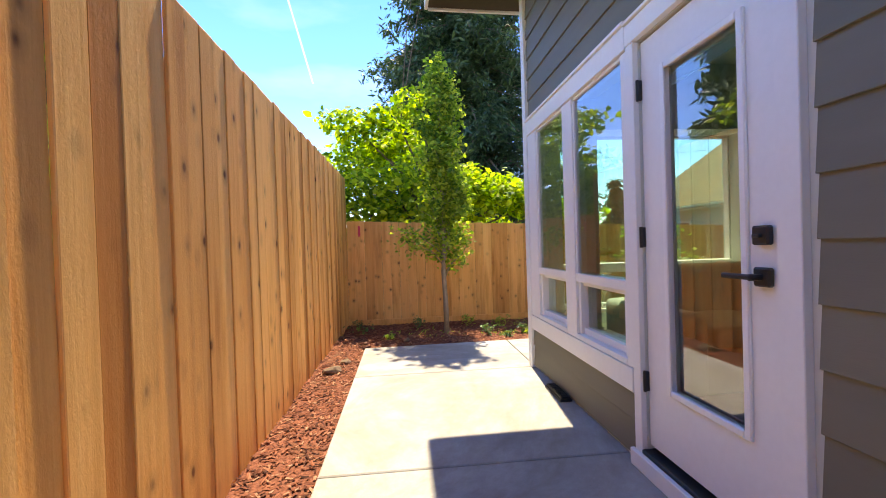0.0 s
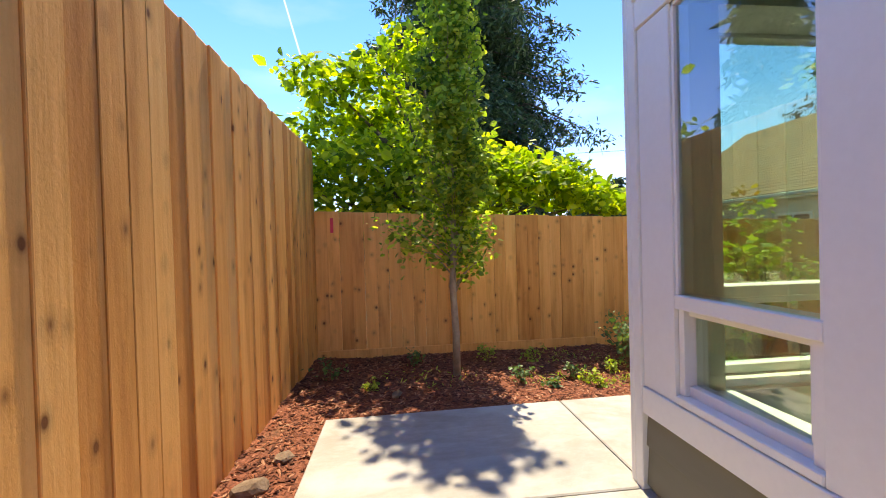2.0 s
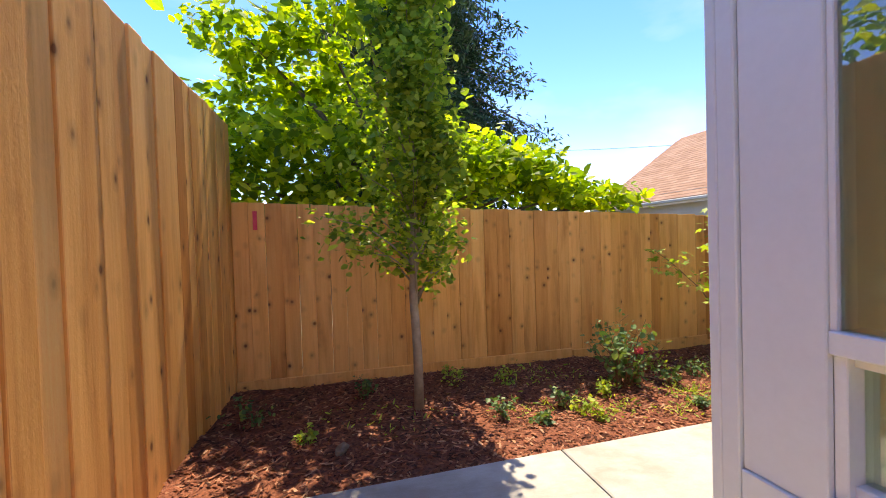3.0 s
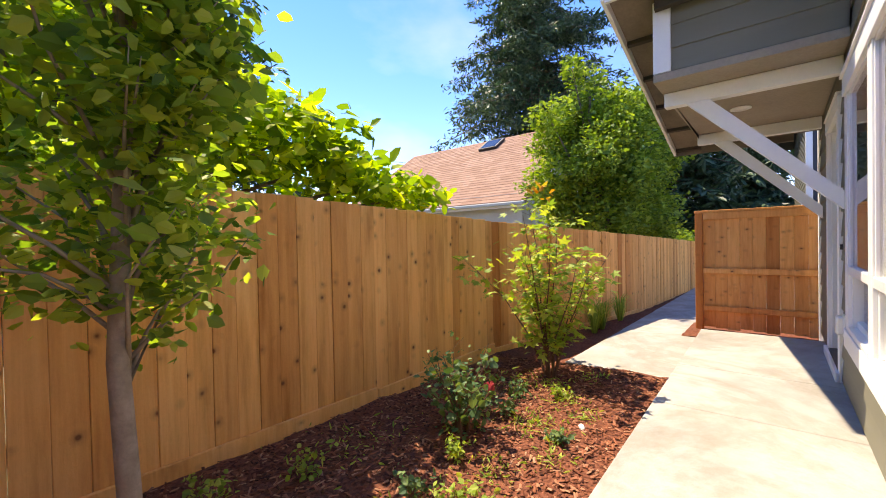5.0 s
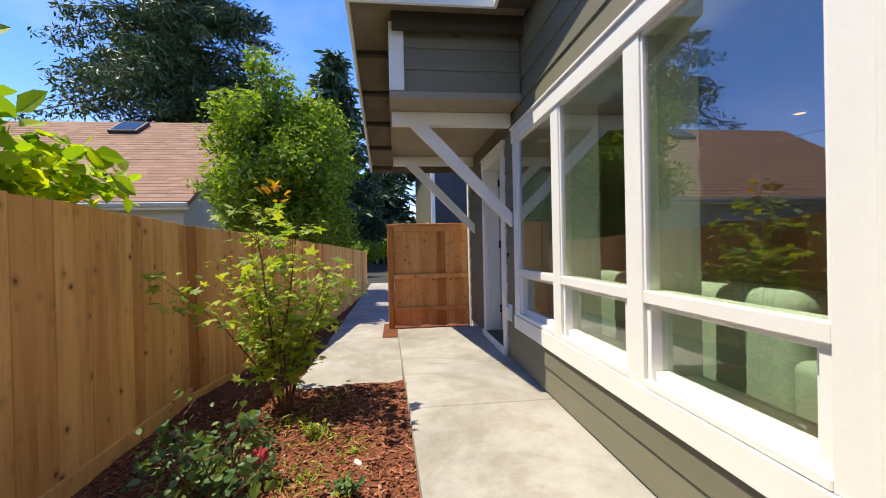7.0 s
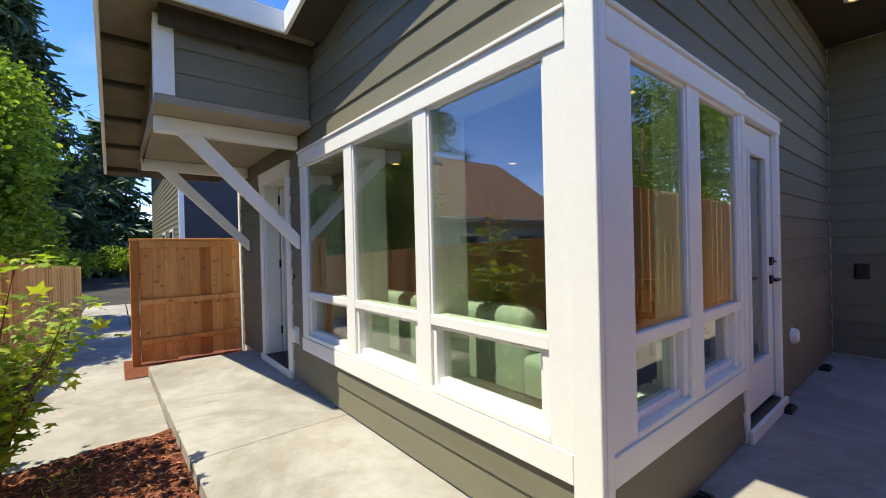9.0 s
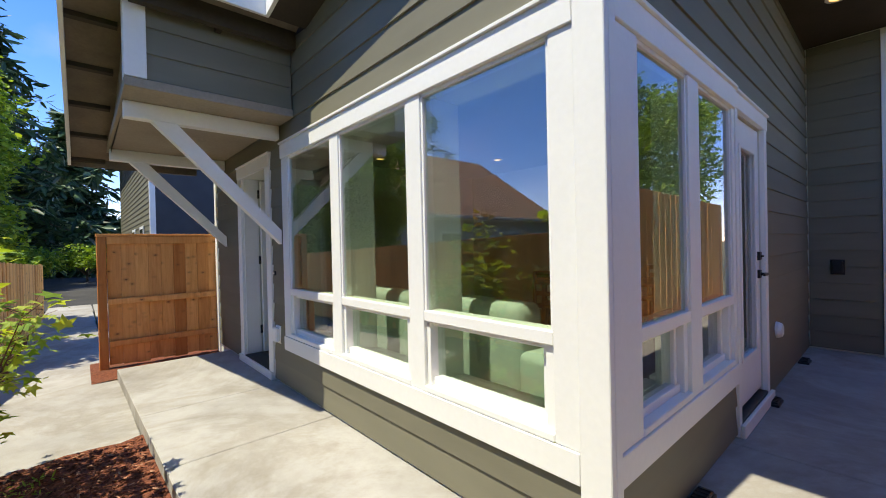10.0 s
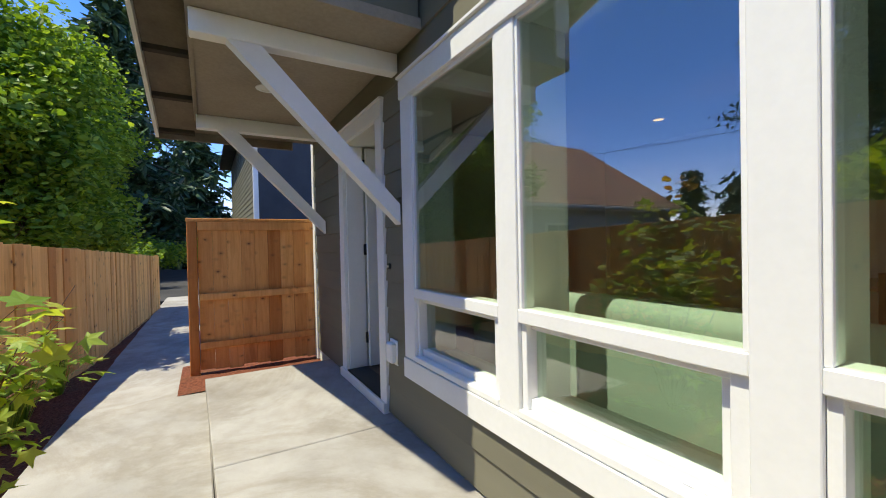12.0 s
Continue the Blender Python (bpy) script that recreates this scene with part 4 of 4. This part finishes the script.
def clump_tree(name, at, clumps, per, size, mat, label, seed, trunk_r=0.12, droop=0.3, long=1.7, spread=(1, 1, 0.6), limb_r=0.04):
    """A broad tree: limbs out to clumps of leaves that leave gaps between them. clumps: (x, y, z, r) from its foot."""
    t = thing(name, label, "tree", at=at)
    r = np.random.default_rng(seed)
    pts, ends = [], []
    top = max(c[2] for c in clumps if c[2] < 5 or len(clumps) > 25)
    for x, y, z, rad in clumps:
        n = int(per * rad ** 2)
        d = r.normal(size=(n, 3))
        d /= np.linalg.norm(d, axis=1)[:, None]
        rr = rad * r.uniform(0.35, 1.0, size=(n, 1)) ** 0.6
        lob = 1 + 0.35 * np.sin(d[:, :1] * 5 + x * 3) * np.cos(d[:, 1:2] * 5 + y * 3)
        pts.append(np.array((x, y, z)) + d * rr * lob * np.array(spread))
        base = Vector((0.03 * x, 0.03 * y, max(0.5, z * 0.45)))
        if z > 5.8 and top < 5:
            base = Vector((-0.6, -0.35, 3.7))
        ends.append((base, (x, y, z)))
    branchy([(0, 0, -0.1), (0.03, 0.02, top * 0.3), (-0.03, 0.04, top * 0.6), (0, 0, top * 0.9)], (trunk_r, trunk_r * 0.8, trunk_r * 0.5, trunk_r * 0.15), ends, limb_r, BARK, t, seed)
    crown(leaves(np.concatenate(pts), size, "crown", mat, droop, long, seed + 1), t)
    return t


def random_clumps(n, cx, cy, cz, rx, ry, rz, r0, r1, seed, low=-1.0):
    r = np.random.default_rng(seed)
    out = []
    while len(out) < n:
        d = r.normal(size=3)
        d /= np.linalg.norm(d)
        if d[2] < low:
            continue
        s = r.uniform(0.35, 1.0) ** 0.5
        out.append((cx + d[0] * rx * s, cy + d[1] * ry * s, cz + d[2] * rz * s, r.uniform(r0, r1)))
    return out


def conifer(name, at, height, radius, tiers, mat, label, seed, bare=0.08, spray=0.55, per=44, sag=0.25, shape=1.0):
    """A tall conifer: tiers of drooping boughs set with needle sprays."""
    t = thing(name, label, "tree", at=at)
    r = np.random.default_rng(seed)
    pts, bl = [], Build()
    for k in range(tiers):
        u = k / tiers
        z = height * (bare + (1 - bare) * u)
        reach = radius * (1 - u) ** shape * r.uniform(0.8, 1.15) + 0.25
        for j in range(int(6 + 5 * (1 - u))):
            a = r.uniform(0, 2 * math.pi)
            L = reach * r.uniform(0.65, 1.12)
            tip = Vector((math.cos(a) * L, math.sin(a) * L, z - sag * L + r.uniform(-0.2, 0.3)))
            mid = Vector((math.cos(a) * L * 0.5, math.sin(a) * L * 0.5, z + 0.02 * L))
            bl.tube([(0, 0, z), mid, tip], (0.03 + 0.015 * L, 0.03 + 0.006 * L, 0.01), 4)
            n = int(1.5 * per * (0.4 + L / radius))
            w = r.uniform(0.15, 1.05, size=n)
            for q in w:
                p = Vector((0, 0, z)).lerp(mid, q * 2) if q < 0.5 else mid.lerp(tip, q * 2 - 1)
                s = 0.10 * L * (1.25 - q) + 0.12
                pts.append((p.x + r.normal() * s, p.y + r.normal() * s, p.z - abs(r.normal()) * s * 0.9 + 0.1))
    part("trunk", Build().tube([(0, 0, -0.3), (0, 0, height * 0.5), (0, 0, height)], (radius * 0.09, radius * 0.05, 0.03), 8), BARK, t)
    part("bough_mass", bl, BARK, t, kind="stuff")
    crown(leaves(np.array(pts), spray, "crown", mat, 0.6, 3.8, seed + 1), t)
    return t


pear_tree()
# last two clumps: unseen high boughs, added to cast dapples on the patio
lime = [(-1.1, 0.2, 3.45, 0.75), (-0.5, 0.5, 3.25, 0.8), (-1.7, 0.4, 3.0, 0.85), (-0.9, -0.2, 2.6, 0.85), (0.1, 0.2, 2.75, 0.8), (-2.1, 0.0, 2.4, 0.8),
        (0.8, 0.0, 2.55, 0.75), (1.3, -0.3, 2.35, 0.7), (1.7, -0.1, 2.2, 0.65), (2.1, -0.35, 2.05, 0.55), (2.45, -0.5, 1.95, 0.4), (0.4, -0.5, 2.1, 0.7), (-0.4, -0.6, 2.1, 0.75),
        (-1.4, -0.5, 2.1, 0.75), (1.2, 0.5, 1.8, 0.7), (0.2, 0.4, 1.7, 0.8), (-1.0, 0.4, 1.7, 0.8), (-2.4, 0.6, 1.7, 0.8), (2.0, 0.4, 1.6, 0.6), (-0.7, -0.4, 3.7, 0.5), (-1.5, -0.2, 3.7, 0.5), (-0.3, -0.75, 3.95, 0.35), (0.05, -0.3, 6.55, 0.42), (-0.25, -0.1, 6.4, 0.3)]
clump_tree("backyard_tree", (0.65, 7.75, -0.35), [(x, y + (0.45 if z < 2.3 and x < 1.6 else 0.0), z, q) for x, y, z, q in lime], 1500, 0.102, LEAF_LIME, "broad leafy lime-green tree behind the back fence", 11, 0.13, 0.25, 1.5, (1.1, 1.0, 0.36))
mid = random_clumps(42, 0, 0, 2.9, 1.0, 1.0, 1.6, 0.4, 0.62, 21, -0.9) + [(0.15, 0.1, 4.75, 0.42), (-0.2, 0.3, 5.05, 0.3), (0.6, -0.3, 4.3, 0.45), (-0.9, 0.5, 3.9, 0.45), (1.2, 0.2, 3.2, 0.5)]
clump_tree("evergreen_tree", (8.8, 7.45, -0.3), mid, 3000, 0.084, LEAF_MID, "dense rounded broadleaf tree behind the fence", 22, 0.12, 0.2, 1.8, (1, 1, 0.9))
clump_tree("evergreen_tree", (11.6, 7.3, -0.3), random_clumps(34, 0, 0, 3.1, 1.3, 0.9, 2.1, 0.5, 0.7, 25, -0.9), 1900, 0.088, LEAF_MID, "leafy green tree further along the fence", 26, 0.1)
clump_tree("neighbour_tree", (-5.2, 1.6, -0.35), random_clumps(24, 0, 0, 3.5, 2.2, 2.4, 1.7, 0.7, 1.0, 31), 380, 0.16, LEAF_MID, "leafy green tree beyond the tall fence", 32, 0.16)
clump_tree("neighbour_tree", (-5.6, 6.4, -0.35), random_clumps(22, 0, 0, 3.0, 2.0, 2.2, 1.5, 0.7, 1.0, 41), 380, 0.16, LEAF_LIME, "lime-green leafy tree beyond the tall fence", 42, 0.14)
clump_tree("neighbour_tree", (-6.2, -12.5, -0.35), random_clumps(46, 0, 0, 5.4, 2.9, 3.6, 3.3, 0.8, 1.25, 44), 330, 0.17, LEAF_MID, "tall leafy green tree beyond the tall fence", 45, 0.2)
clump_tree("neighbour_tree", (-7.5, -21.0, -0.35), random_clumps(46, 0, 0, 6.2, 3.2, 4.2, 4.0, 0.9, 1.4, 46), 260, 0.19, LEAF_MID, "tall leafy green tree beyond the tall fence", 47, 0.22)
conifer("cedar_tree", (4.0, 24.0, -0.4), 22, 7.0, 60, CEDAR_LEAF, "tall dark cedar behind the gardens", 51, 0.05, 0.29, 250, 0.3, 0.5)
conifer("spruce_tree", (28.2, 18.4, -0.4), 29, 8.3, 44, NEEDLE, "tall dark blue-green spruce behind the neighbour house", 61, 0.1, 0.33, 230, 0.2, 0.7)
conifer("pine_tree", (33.0, 9.6, -0.4), 17, 4.2, 24, NEEDLE, "dark pine at the end of the lane", 71, 0.1, 0.7, 40, 0.2, 0.7)
conifer("pine_tree", (40.0, 6.0, -0.4), 12, 4.5, 22, NEEDLE, "dark pine at the end of the lane", 72, 0.05, 0.8, 40, 0.25, 0.7)
conifer("cedar_tree", (-11.5, 16.0, -0.4), 12.5, 2.6, 30, CEDAR_LEAF, "dark cedar behind the tall fence", 81, 0.05, 0.5, 34, 0.3, 0.8)
conifer("cedar_tree", (-12.0, 1.0, -0.4), 9.5, 2.4, 28, CEDAR_LEAF, "dark cedar behind the tall fence", 82, 0.05, 0.55, 34, 0.3, 0.8)
for k, (x, y, h) in enumerate(((21, 46, 7), (24, 44, 8.5), (14, 52, 7.5), (17, 50, 9))):
    conifer("far_conifer", (x, y, -0.4), h, 2.0, 16, NEEDLE, "small dark conifer far behind the gardens", 90 + k, 0.05, 0.6, 26, 0.2, 0.9)
for k, (x, y) in enumerate(((17.5, 9.4), (21.0, 7.8), (26, 7.6), (30, 5.2))):
    clump_tree("lane_shrub", (x, y, -0.4), random_clumps(12, 0, 0, 1.2, 1.2, 1.0, 0.9, 0.5, 0.8, 100 + k, -0.3), 420, 0.15, LEAF_MID, "rounded green shrub beside the lane", 110 + k, 0.06)


def stem_shrub(name, at, stems, height, spread, per, size, leaf, label, seed, start=0.25, orange=0, bunch=6, reach=0.12, tight=0.35, thick=1.0, lobed=False):
    """Thin bowed stems from one foot, with side twigs that end in bunches of leaves and gaps between them."""
    t = thing(name, label, "shrub", at=at)
    r = np.random.default_rng(seed)
    pts = []
    for k in range(stems):
        a = 2 * math.pi * k / stems + r.uniform(-0.5, 0.5)
        h, s = height * r.uniform(0.55, 1.0), spread * r.uniform(0.25, 1.0)
        s *= 0.6 if h > 0.8 * height else 1.0
        wob = [Vector((r.normal(), r.normal(), 0)) * 0.04 * spread for _ in range(3)]
        p = [Vector((0.03 * math.cos(a), 0.03 * math.sin(a), -0.05)), Vector((s * 0.25 * math.cos(a), s * 0.25 * math.sin(a), h * 0.35)) + wob[0],
             Vector((s * 0.6 * math.cos(a), s * 0.6 * math.sin(a), h * 0.7)) + wob[1], Vector((s * math.cos(a), s * math.sin(a), h)) + wob[2]]
        b = Build()
        b.tube(p, (0.010 * thick, 0.008 * thick, 0.005 * thick, 0.0015 * thick), 5)
        for q in range(max(1, per // bunch)):
            u = r.uniform(start, 1.0) * 3
            i = min(2, int(u))
            c = p[i].lerp(p[i + 1], u - i)
            w = r.uniform(0, 2 * math.pi)
            e = c + Vector((math.cos(w), math.sin(w), r.uniform(0.1, 0.9))) * reach * r.uniform(0.35, 1.2)
            b.tube([c, e], (0.003 * thick, 0.001 * thick), 3)
            for _ in range(bunch):
                pts.append(tuple(c.lerp(e, r.uniform(0.45, 1.1)) + Vector(r.normal(size=3) * np.array((1, 1, 0.45 if lobed else 1))) * reach * tight))
        part("stem", b, TWIG, t)
    crown(leaves(np.array(pts), size, "leaves", leaf, 0.1 if lobed else 0.3, 1.0 if lobed else 1.35, seed + 1, 0.35, lobed), t, "foliage")
    if orange:
        op = [(r.normal() * 0.05 - 0.12, r.normal() * 0.06, height * r.uniform(0.94, 1.05)) for _ in range(orange)]
        crown(leaves(np.array(op), size * 0.75, "orange_leaves", LEAF_AUTUMN, 0.3, 1.3, seed + 2), t, "young_foliage", "orange new leaves at the top")
    return t


stem_shrub("vine_maple", (3.86, 6.12, -0.13), 13, 1.74, 0.84, 98, 0.084, LEAF_VINE, "airy young maple shrub with yellow-green leaves", 201, 0.22, 16, 7, 0.18, 0.34, 1.0, True)
rose = stem_shrub("rose_bush", (2.34, 6.04, -0.12), 20, 0.60, 0.48, 30, 0.042, LEAF_ROSE, "low rose bush with small dark leaves and a red bloom", 211, 0.12, 0, 5, 0.075, 0.4, 0.8)
bloom = Build()
for k in range(6):
    a = k * 2.4
    bloom.tube([(0.02 * math.cos(a), -0.22 + 0.02 * math.sin(a), 0.36), (0.03 * math.cos(a), -0.22 + 0.03 * math.sin(a), 0.40 - 0.002 * k)], (0.018, 0.006), 6)
part("bloom", bloom, PETAL, rose, "small red bloom")

for k, (x, y, s) in enumerate(((-0.6, 6.11, 0.2), (-0.2, 5.75, 0.1), (1.11, 5.71, 0.15), (1.67, 5.6, 0.14), (1.35, 5.54, 0.09), (2.04, 5.86, 0.11), (3.13, 6.07, 0.13), (3.27, 5.77, 0.11),
                               (2.57, 5.48, 0.08), (1.74, 5.5, 0.12), (1.63, 5.81, 0.13), (0.98, 6.53, 0.18), (0.2, 6.4, 0.16), (2.9, 6.3, 0.18), (2.75, 5.95, 0.14), (1.45, 6.4, 0.15))):
    stem_shrub("groundcover_plant", (x, y, bed_z(x, y)), 9, s, s * 1.1, 12, 0.03, LEAF_VINE if k % 2 else LEAF_ROSE, "small low green bedding plant in the mulch", 230 + k, 0.1, 0, 4, s * 0.3, 0.4, 0.35)


# thin weeds scattered over the mulch
r = np.random.default_rng(88)
weeds = []
for x, y, sp, n in ((2.75, 5.75, 0.16, 420), (3.25, 5.72, 0.10, 200), (3.05, 5.5, 0.07, 120), (2.6, 5.5, 0.07, 120), (3.6, 5.95, 0.09, 160), (2.0, 5.62, 0.12, 200), (3.45, 6.25, 0.16, 220),
                    (1.4, 5.8, 0.15, 160), (1.9, 6.5, 0.25, 240), (0.3, 6.0, 0.3, 160), (3.95, 5.75, 0.1, 120), (2.3, 5.4, 0.08, 100)):
    for _ in range(n // 2):
        px, py = x + r.normal() * sp, y + r.normal() * sp * 0.7
        if py > slab_edge(px) + 0.03 and px < 4.2 and py < 6.9:
            weeds.append((px, py, bed_z(px, py) + 0.012 + abs(r.normal()) * 0.012))
weed_mesh = leaves(np.array(weeds), 0.034, "weeds", LEAF_VINE, -0.45, 4.0, 89)
tagged(new("weeds", weed_mesh), "thin low weeds growing through the mulch", "weeds", kind="stuff")


def grass_tuft(at, seed):
    t = thing("grass_tuft", "arching green ornamental grass beside the walk", "grass", at=at)
    r = np.random.default_rng(seed)
    b = Build()
    for k in range(90):
        a, L, s = r.uniform(0, 6.28), r.uniform(0.3, 0.55), r.uniform(0.1, 0.35)
        c, d = math.cos(a), math.sin(a)
        pts = [(0.03 * c, 0.03 * d), (s * 0.4 * c, s * 0.4 * d), (s * c, s * d)]
        zs = [0, L * 0.75, L * r.uniform(0.7, 1.0)]
        n = len(b.v)
        for (x, y), z, w in zip(pts, zs, (0.006, 0.005, 0.001)):
            b.v += [(x - d * w, y + c * w, z), (x + d * w, y - c * w, z)]
        b.f += [[n, n + 1, n + 3, n + 2], [n + 2, n + 3, n + 5, n + 4]]
    part("foliage", b, LEAF_VINE, t)


for k, (x, y) in enumerate(((6.0, 6.45), (6.35, 6.46), (7.1, 6.42))):
    grass_tuft((x, y, -0.17), 300 + k)

# bark chips
r = np.random.default_rng(77)
chips, cf = [], []
count = 0
while count < 15000:
    x, y = r.uniform(-0.9, 4.28), r.uniform(0.0, 6.95)
    if x > -0.47 and y < slab_edge(x) + 0.01:
        continue
    z = bed_z(x, y) + r.uniform(-0.002, 0.014)
    L, w, h, a, tilt = r.uniform(0.008, 0.03), r.uniform(0.004, 0.010), 0.004, r.uniform(0, 6.28), r.uniform(-0.5, 0.5)
    c, s = math.cos(a), math.sin(a)
    n = len(chips)
    for i, j, k in ((-1, -1, 0), (1, -0.6, 0), (1, 0.7, 0), (-1, 1, 0), (-0.8, 0, 1), (0.8, 0, 1)):
        chips.append((x + c * i * L - s * j * w, y + s * i * L + c * j * w, z + i * tilt * L * 0.6 + k * h))
    cf += [[n, n + 1, n + 5, n + 4], [n + 2, n + 3, n + 4, n + 5], [n + 1, n + 2, n + 5], [n + 3, n, n + 4]]
    count += 1
chip_mesh = bpy.data.meshes.new("bark_chips")
chip_mesh.from_pydata(chips, [], cf)
chip_mesh.materials.append(CHIP)
tagged(new("bark_chips", chip_mesh), "loose red-brown bark chips on the beds", "mulch", kind="stuff")
rockb = bmesh.new()
bmesh.ops.create_icosphere(rockb, subdivisions=2, radius=1)
for v in rockb.verts:
    v.co *= 1 + 0.25 * noise.noise(v.co * 1.7)
rock_mesh = bpy.data.meshes.new("rock")
rockb.to_mesh(rock_mesh)
rockb.free()
rock_mesh.materials.append(STONE)
dull_rock = rock_mesh.copy()
dull_rock.materials[0] = rough_mat("dull_brown_rock", (0.13, 0.085, 0.055), (0.26, 0.18, 0.125), 14, 90, 0.9, 0.2, 0.5, 0.006)
for x, y, sx, sy, sz, a in ((2.88, 5.45, 0.045, 0.02, 0.012, 0.5), (0.02, 5.55, 0.07, 0.035, 0.025, 1.2), (-0.70, 4.33, 0.10, 0.06, 0.045, 0.4), (-0.62, 4.62, 0.06, 0.05, 0.03, 1.0)):
    pale = sx < 0.05
    o = tagged(new("rock", rock_mesh if pale else dull_rock), "small pale flat stone lying in the mulch" if pale else "dull brown rock lying in the mulch", "rock")
    o.matrix_world = Matrix.LocRotScale((x, y, bed_z(x, y) + sz * 0.5), Euler((0, 0, a)), Vector((sx, sy, sz)))

# ---- neighbour house behind the fence ----
nh = thing("neighbour_house", "single-storey pale house with a tan shingle gable roof", "house", at=(0, 0, -0.4))
HX, HY0, HY1, RX, EZ, RZ = 11.3, 10.5, 19.0, 16.0, 2.95, 6.15
part("wall", Bx(HX + 0.1, HX + 0.3, HY0, HY1, 0, EZ + 0.1), STUCCO, nh)
part("wall", Build().prism([(HX + 0.3, 0), (2 * RX - HX - 0.3, 0), (2 * RX - HX - 0.3, EZ), (RX, RZ - 0.12), (HX + 0.3, EZ)], HY0, HY0 + 0.2, "y"), STUCCO, nh)
part("wall", Build().prism([(HX + 0.3, 0), (2 * RX - HX - 0.3, 0), (2 * RX - HX - 0.3, EZ), (RX, RZ - 0.12), (HX + 0.3, EZ)], HY1 - 0.2, HY1, "y"), STUCCO, nh)
rdeck = part("roof", Build().prism([(HX - 0.25, EZ - 0.17), (RX, RZ), (2 * RX - HX + 0.25, EZ - 0.17), (2 * RX - HX + 0.25, EZ - 0.29), (RX, RZ - 0.14), (HX - 0.25, EZ - 0.29)], HY0 - 0.3, HY1 + 0.3, "y"), ROOFTILE, nh)
slope = math.atan2(RZ - EZ + 0.17, RX - HX + 0.25)
length = math.hypot(RZ - EZ + 0.17, RX - HX + 0.25)
sh = Build()
rs = np.random.default_rng(5)
rows = 30
for i in range(rows):
    u = length * i / rows
    y = HY0 - 0.3 + rs.uniform(-0.3, 0.0)
    while y < HY1 + 0.3:
        w = rs.uniform(0.22, 0.5)
        a, c = max(y, HY0 - 0.3), min(y + w - 0.006, HY1 + 0.3)
        if c - a > 0.03:
            x0, z0 = HX - 0.25 + math.cos(slope) * u, EZ - 0.17 + math.sin(slope) * u
            x1, z1 = x0 + math.cos(slope) * length / rows, z0 + math.sin(slope) * length / rows
            n = len(sh.v)
            sh.v += [(x0, a, z0 + 0.022), (x0, c, z0 + 0.022), (x1, c, z1 + 0.012), (x1, a, z1 + 0.012), (x0, a, z0 + 0.004), (x0, c, z0 + 0.004)]
            sh.f += [[n, n + 1, n + 2, n + 3], [n + 4, n + 5, n + 1, n]]
        y += w
shm = bpy.data.meshes.new("shingles")
shm.from_pydata(sh.v, [], sh.f)
shm.materials.append(ROOFTILE)
o = new("shingles", shm)
o.parent = nh
o["kind"] = "stuff"
part("gutter", Bx(HX - 0.36, HX - 0.25, HY0 - 0.3, HY1 + 0.3, EZ - 0.30, EZ - 0.19, 0.02), STUCCO, nh, "pale gutter")
part("fascia", Bx(HX - 0.25, HX - 0.23, HY0 - 0.3, HY1 + 0.3, EZ - 0.36, EZ - 0.18, 0.003), TRIM, nh)
mslope = Matrix.Translation((HX - 0.25, 0, EZ - 0.17)) @ Matrix.Rotation(-slope, 4, "Y")
skl = part("skylight", Bx(length * 0.80, length * 0.95, 13.6, 14.5, 0.02, 0.13, 0.01, mslope), BLACK, nh, "dark framed skylight")
part("skylight_pane", Bx(length * 0.81, length * 0.94, 13.68, 14.42, 0.131, 0.137, 0, mslope), DARKROOM, skl)
for y in (12.2, 15.4, 17.3):
    wv = part("window", Bx(HX + 0.06, HX + 0.1, y, y + 1.1, 1.1, 2.2, 0.005), TRIM, nh)
    part("pane", Bx(HX + 0.05, HX + 0.06, y + 0.08, y + 0.52, 1.18, 2.12), DARKROOM, wv)
    part("pane", Bx(HX + 0.05, HX + 0.06, y + 0.58, y + 1.02, 1.18, 2.12), DARKROOM, wv)

# ---- twin house down the lane ----
th = thing("twin_house", "two-storey dark olive house with white trim down the lane", "house", at=(0, 0, -0.4))
# dark navy carries the west face's shade in its colour; the house is olive
part("wall", Bx(16.0, 28.0, -6.0, 3.8, 0, 6.2), SHADED_SIDING, th)
part("corner_trim", Bx(15.97, 16.12, 3.68, 3.83, 0, 6.2, 0.004), TRIM, th, "white corner board")
lap = Build()
for k in range(34):
    z = 0.05 + 0.18 * k
    lap.prism([(3.802, z), (3.825, z), (3.806, z + 0.18), (3.802, z + 0.18)], 16.12, 28.0, "x")
part("lap_siding", lap, SIDING, th, kind="stuff")
for x in (17.6, 20.4):
    wv = part("window", Bx(x, x + 1.1, 3.826, 3.86, 1.2, 2.6, 0.005), TRIM, th)
    part("pane", Bx(x + 0.1, x + 1.0, 3.861, 3.866, 1.3, 2.5), DARKROOM, wv)
part("roof", Build().prism([(-6.5, 6.1), (4.4, 6.1), (-1.0, 8.6)], 15.5, 28.5, "x"), ASPHALT, th)

# ---- overhead wires and the vapour trail ----
wire = solo("power_line", Build().tube([(-30, 30, 6.5), (0, 26, 5.9), (14, 23, 6.0), (40, 18, 6.9)], (0.012,) * 4, 5), BLACK, "thin black overhead wire", "wire")

# ---- siding boards of the house walls ----
W_CUT = [(2.25, 4.02, 0.36, 2.27), (1.37, 2.314, -0.1, 2.26)]
N_CUT = [(1.2, 4.31, 0.36, 2.275), (4.61, 5.71, -0.1, 2.258)]
siding(wall_west, MW, -0.885, 3.985, 0.02, 3.48, W_CUT)
siding(wall_north, MN, 1.30, 6.718, 0.02, 3.12, N_CUT)
siding(wall_south, MS, 0.6, XW - 0.02, 0.02, 3.48, [])
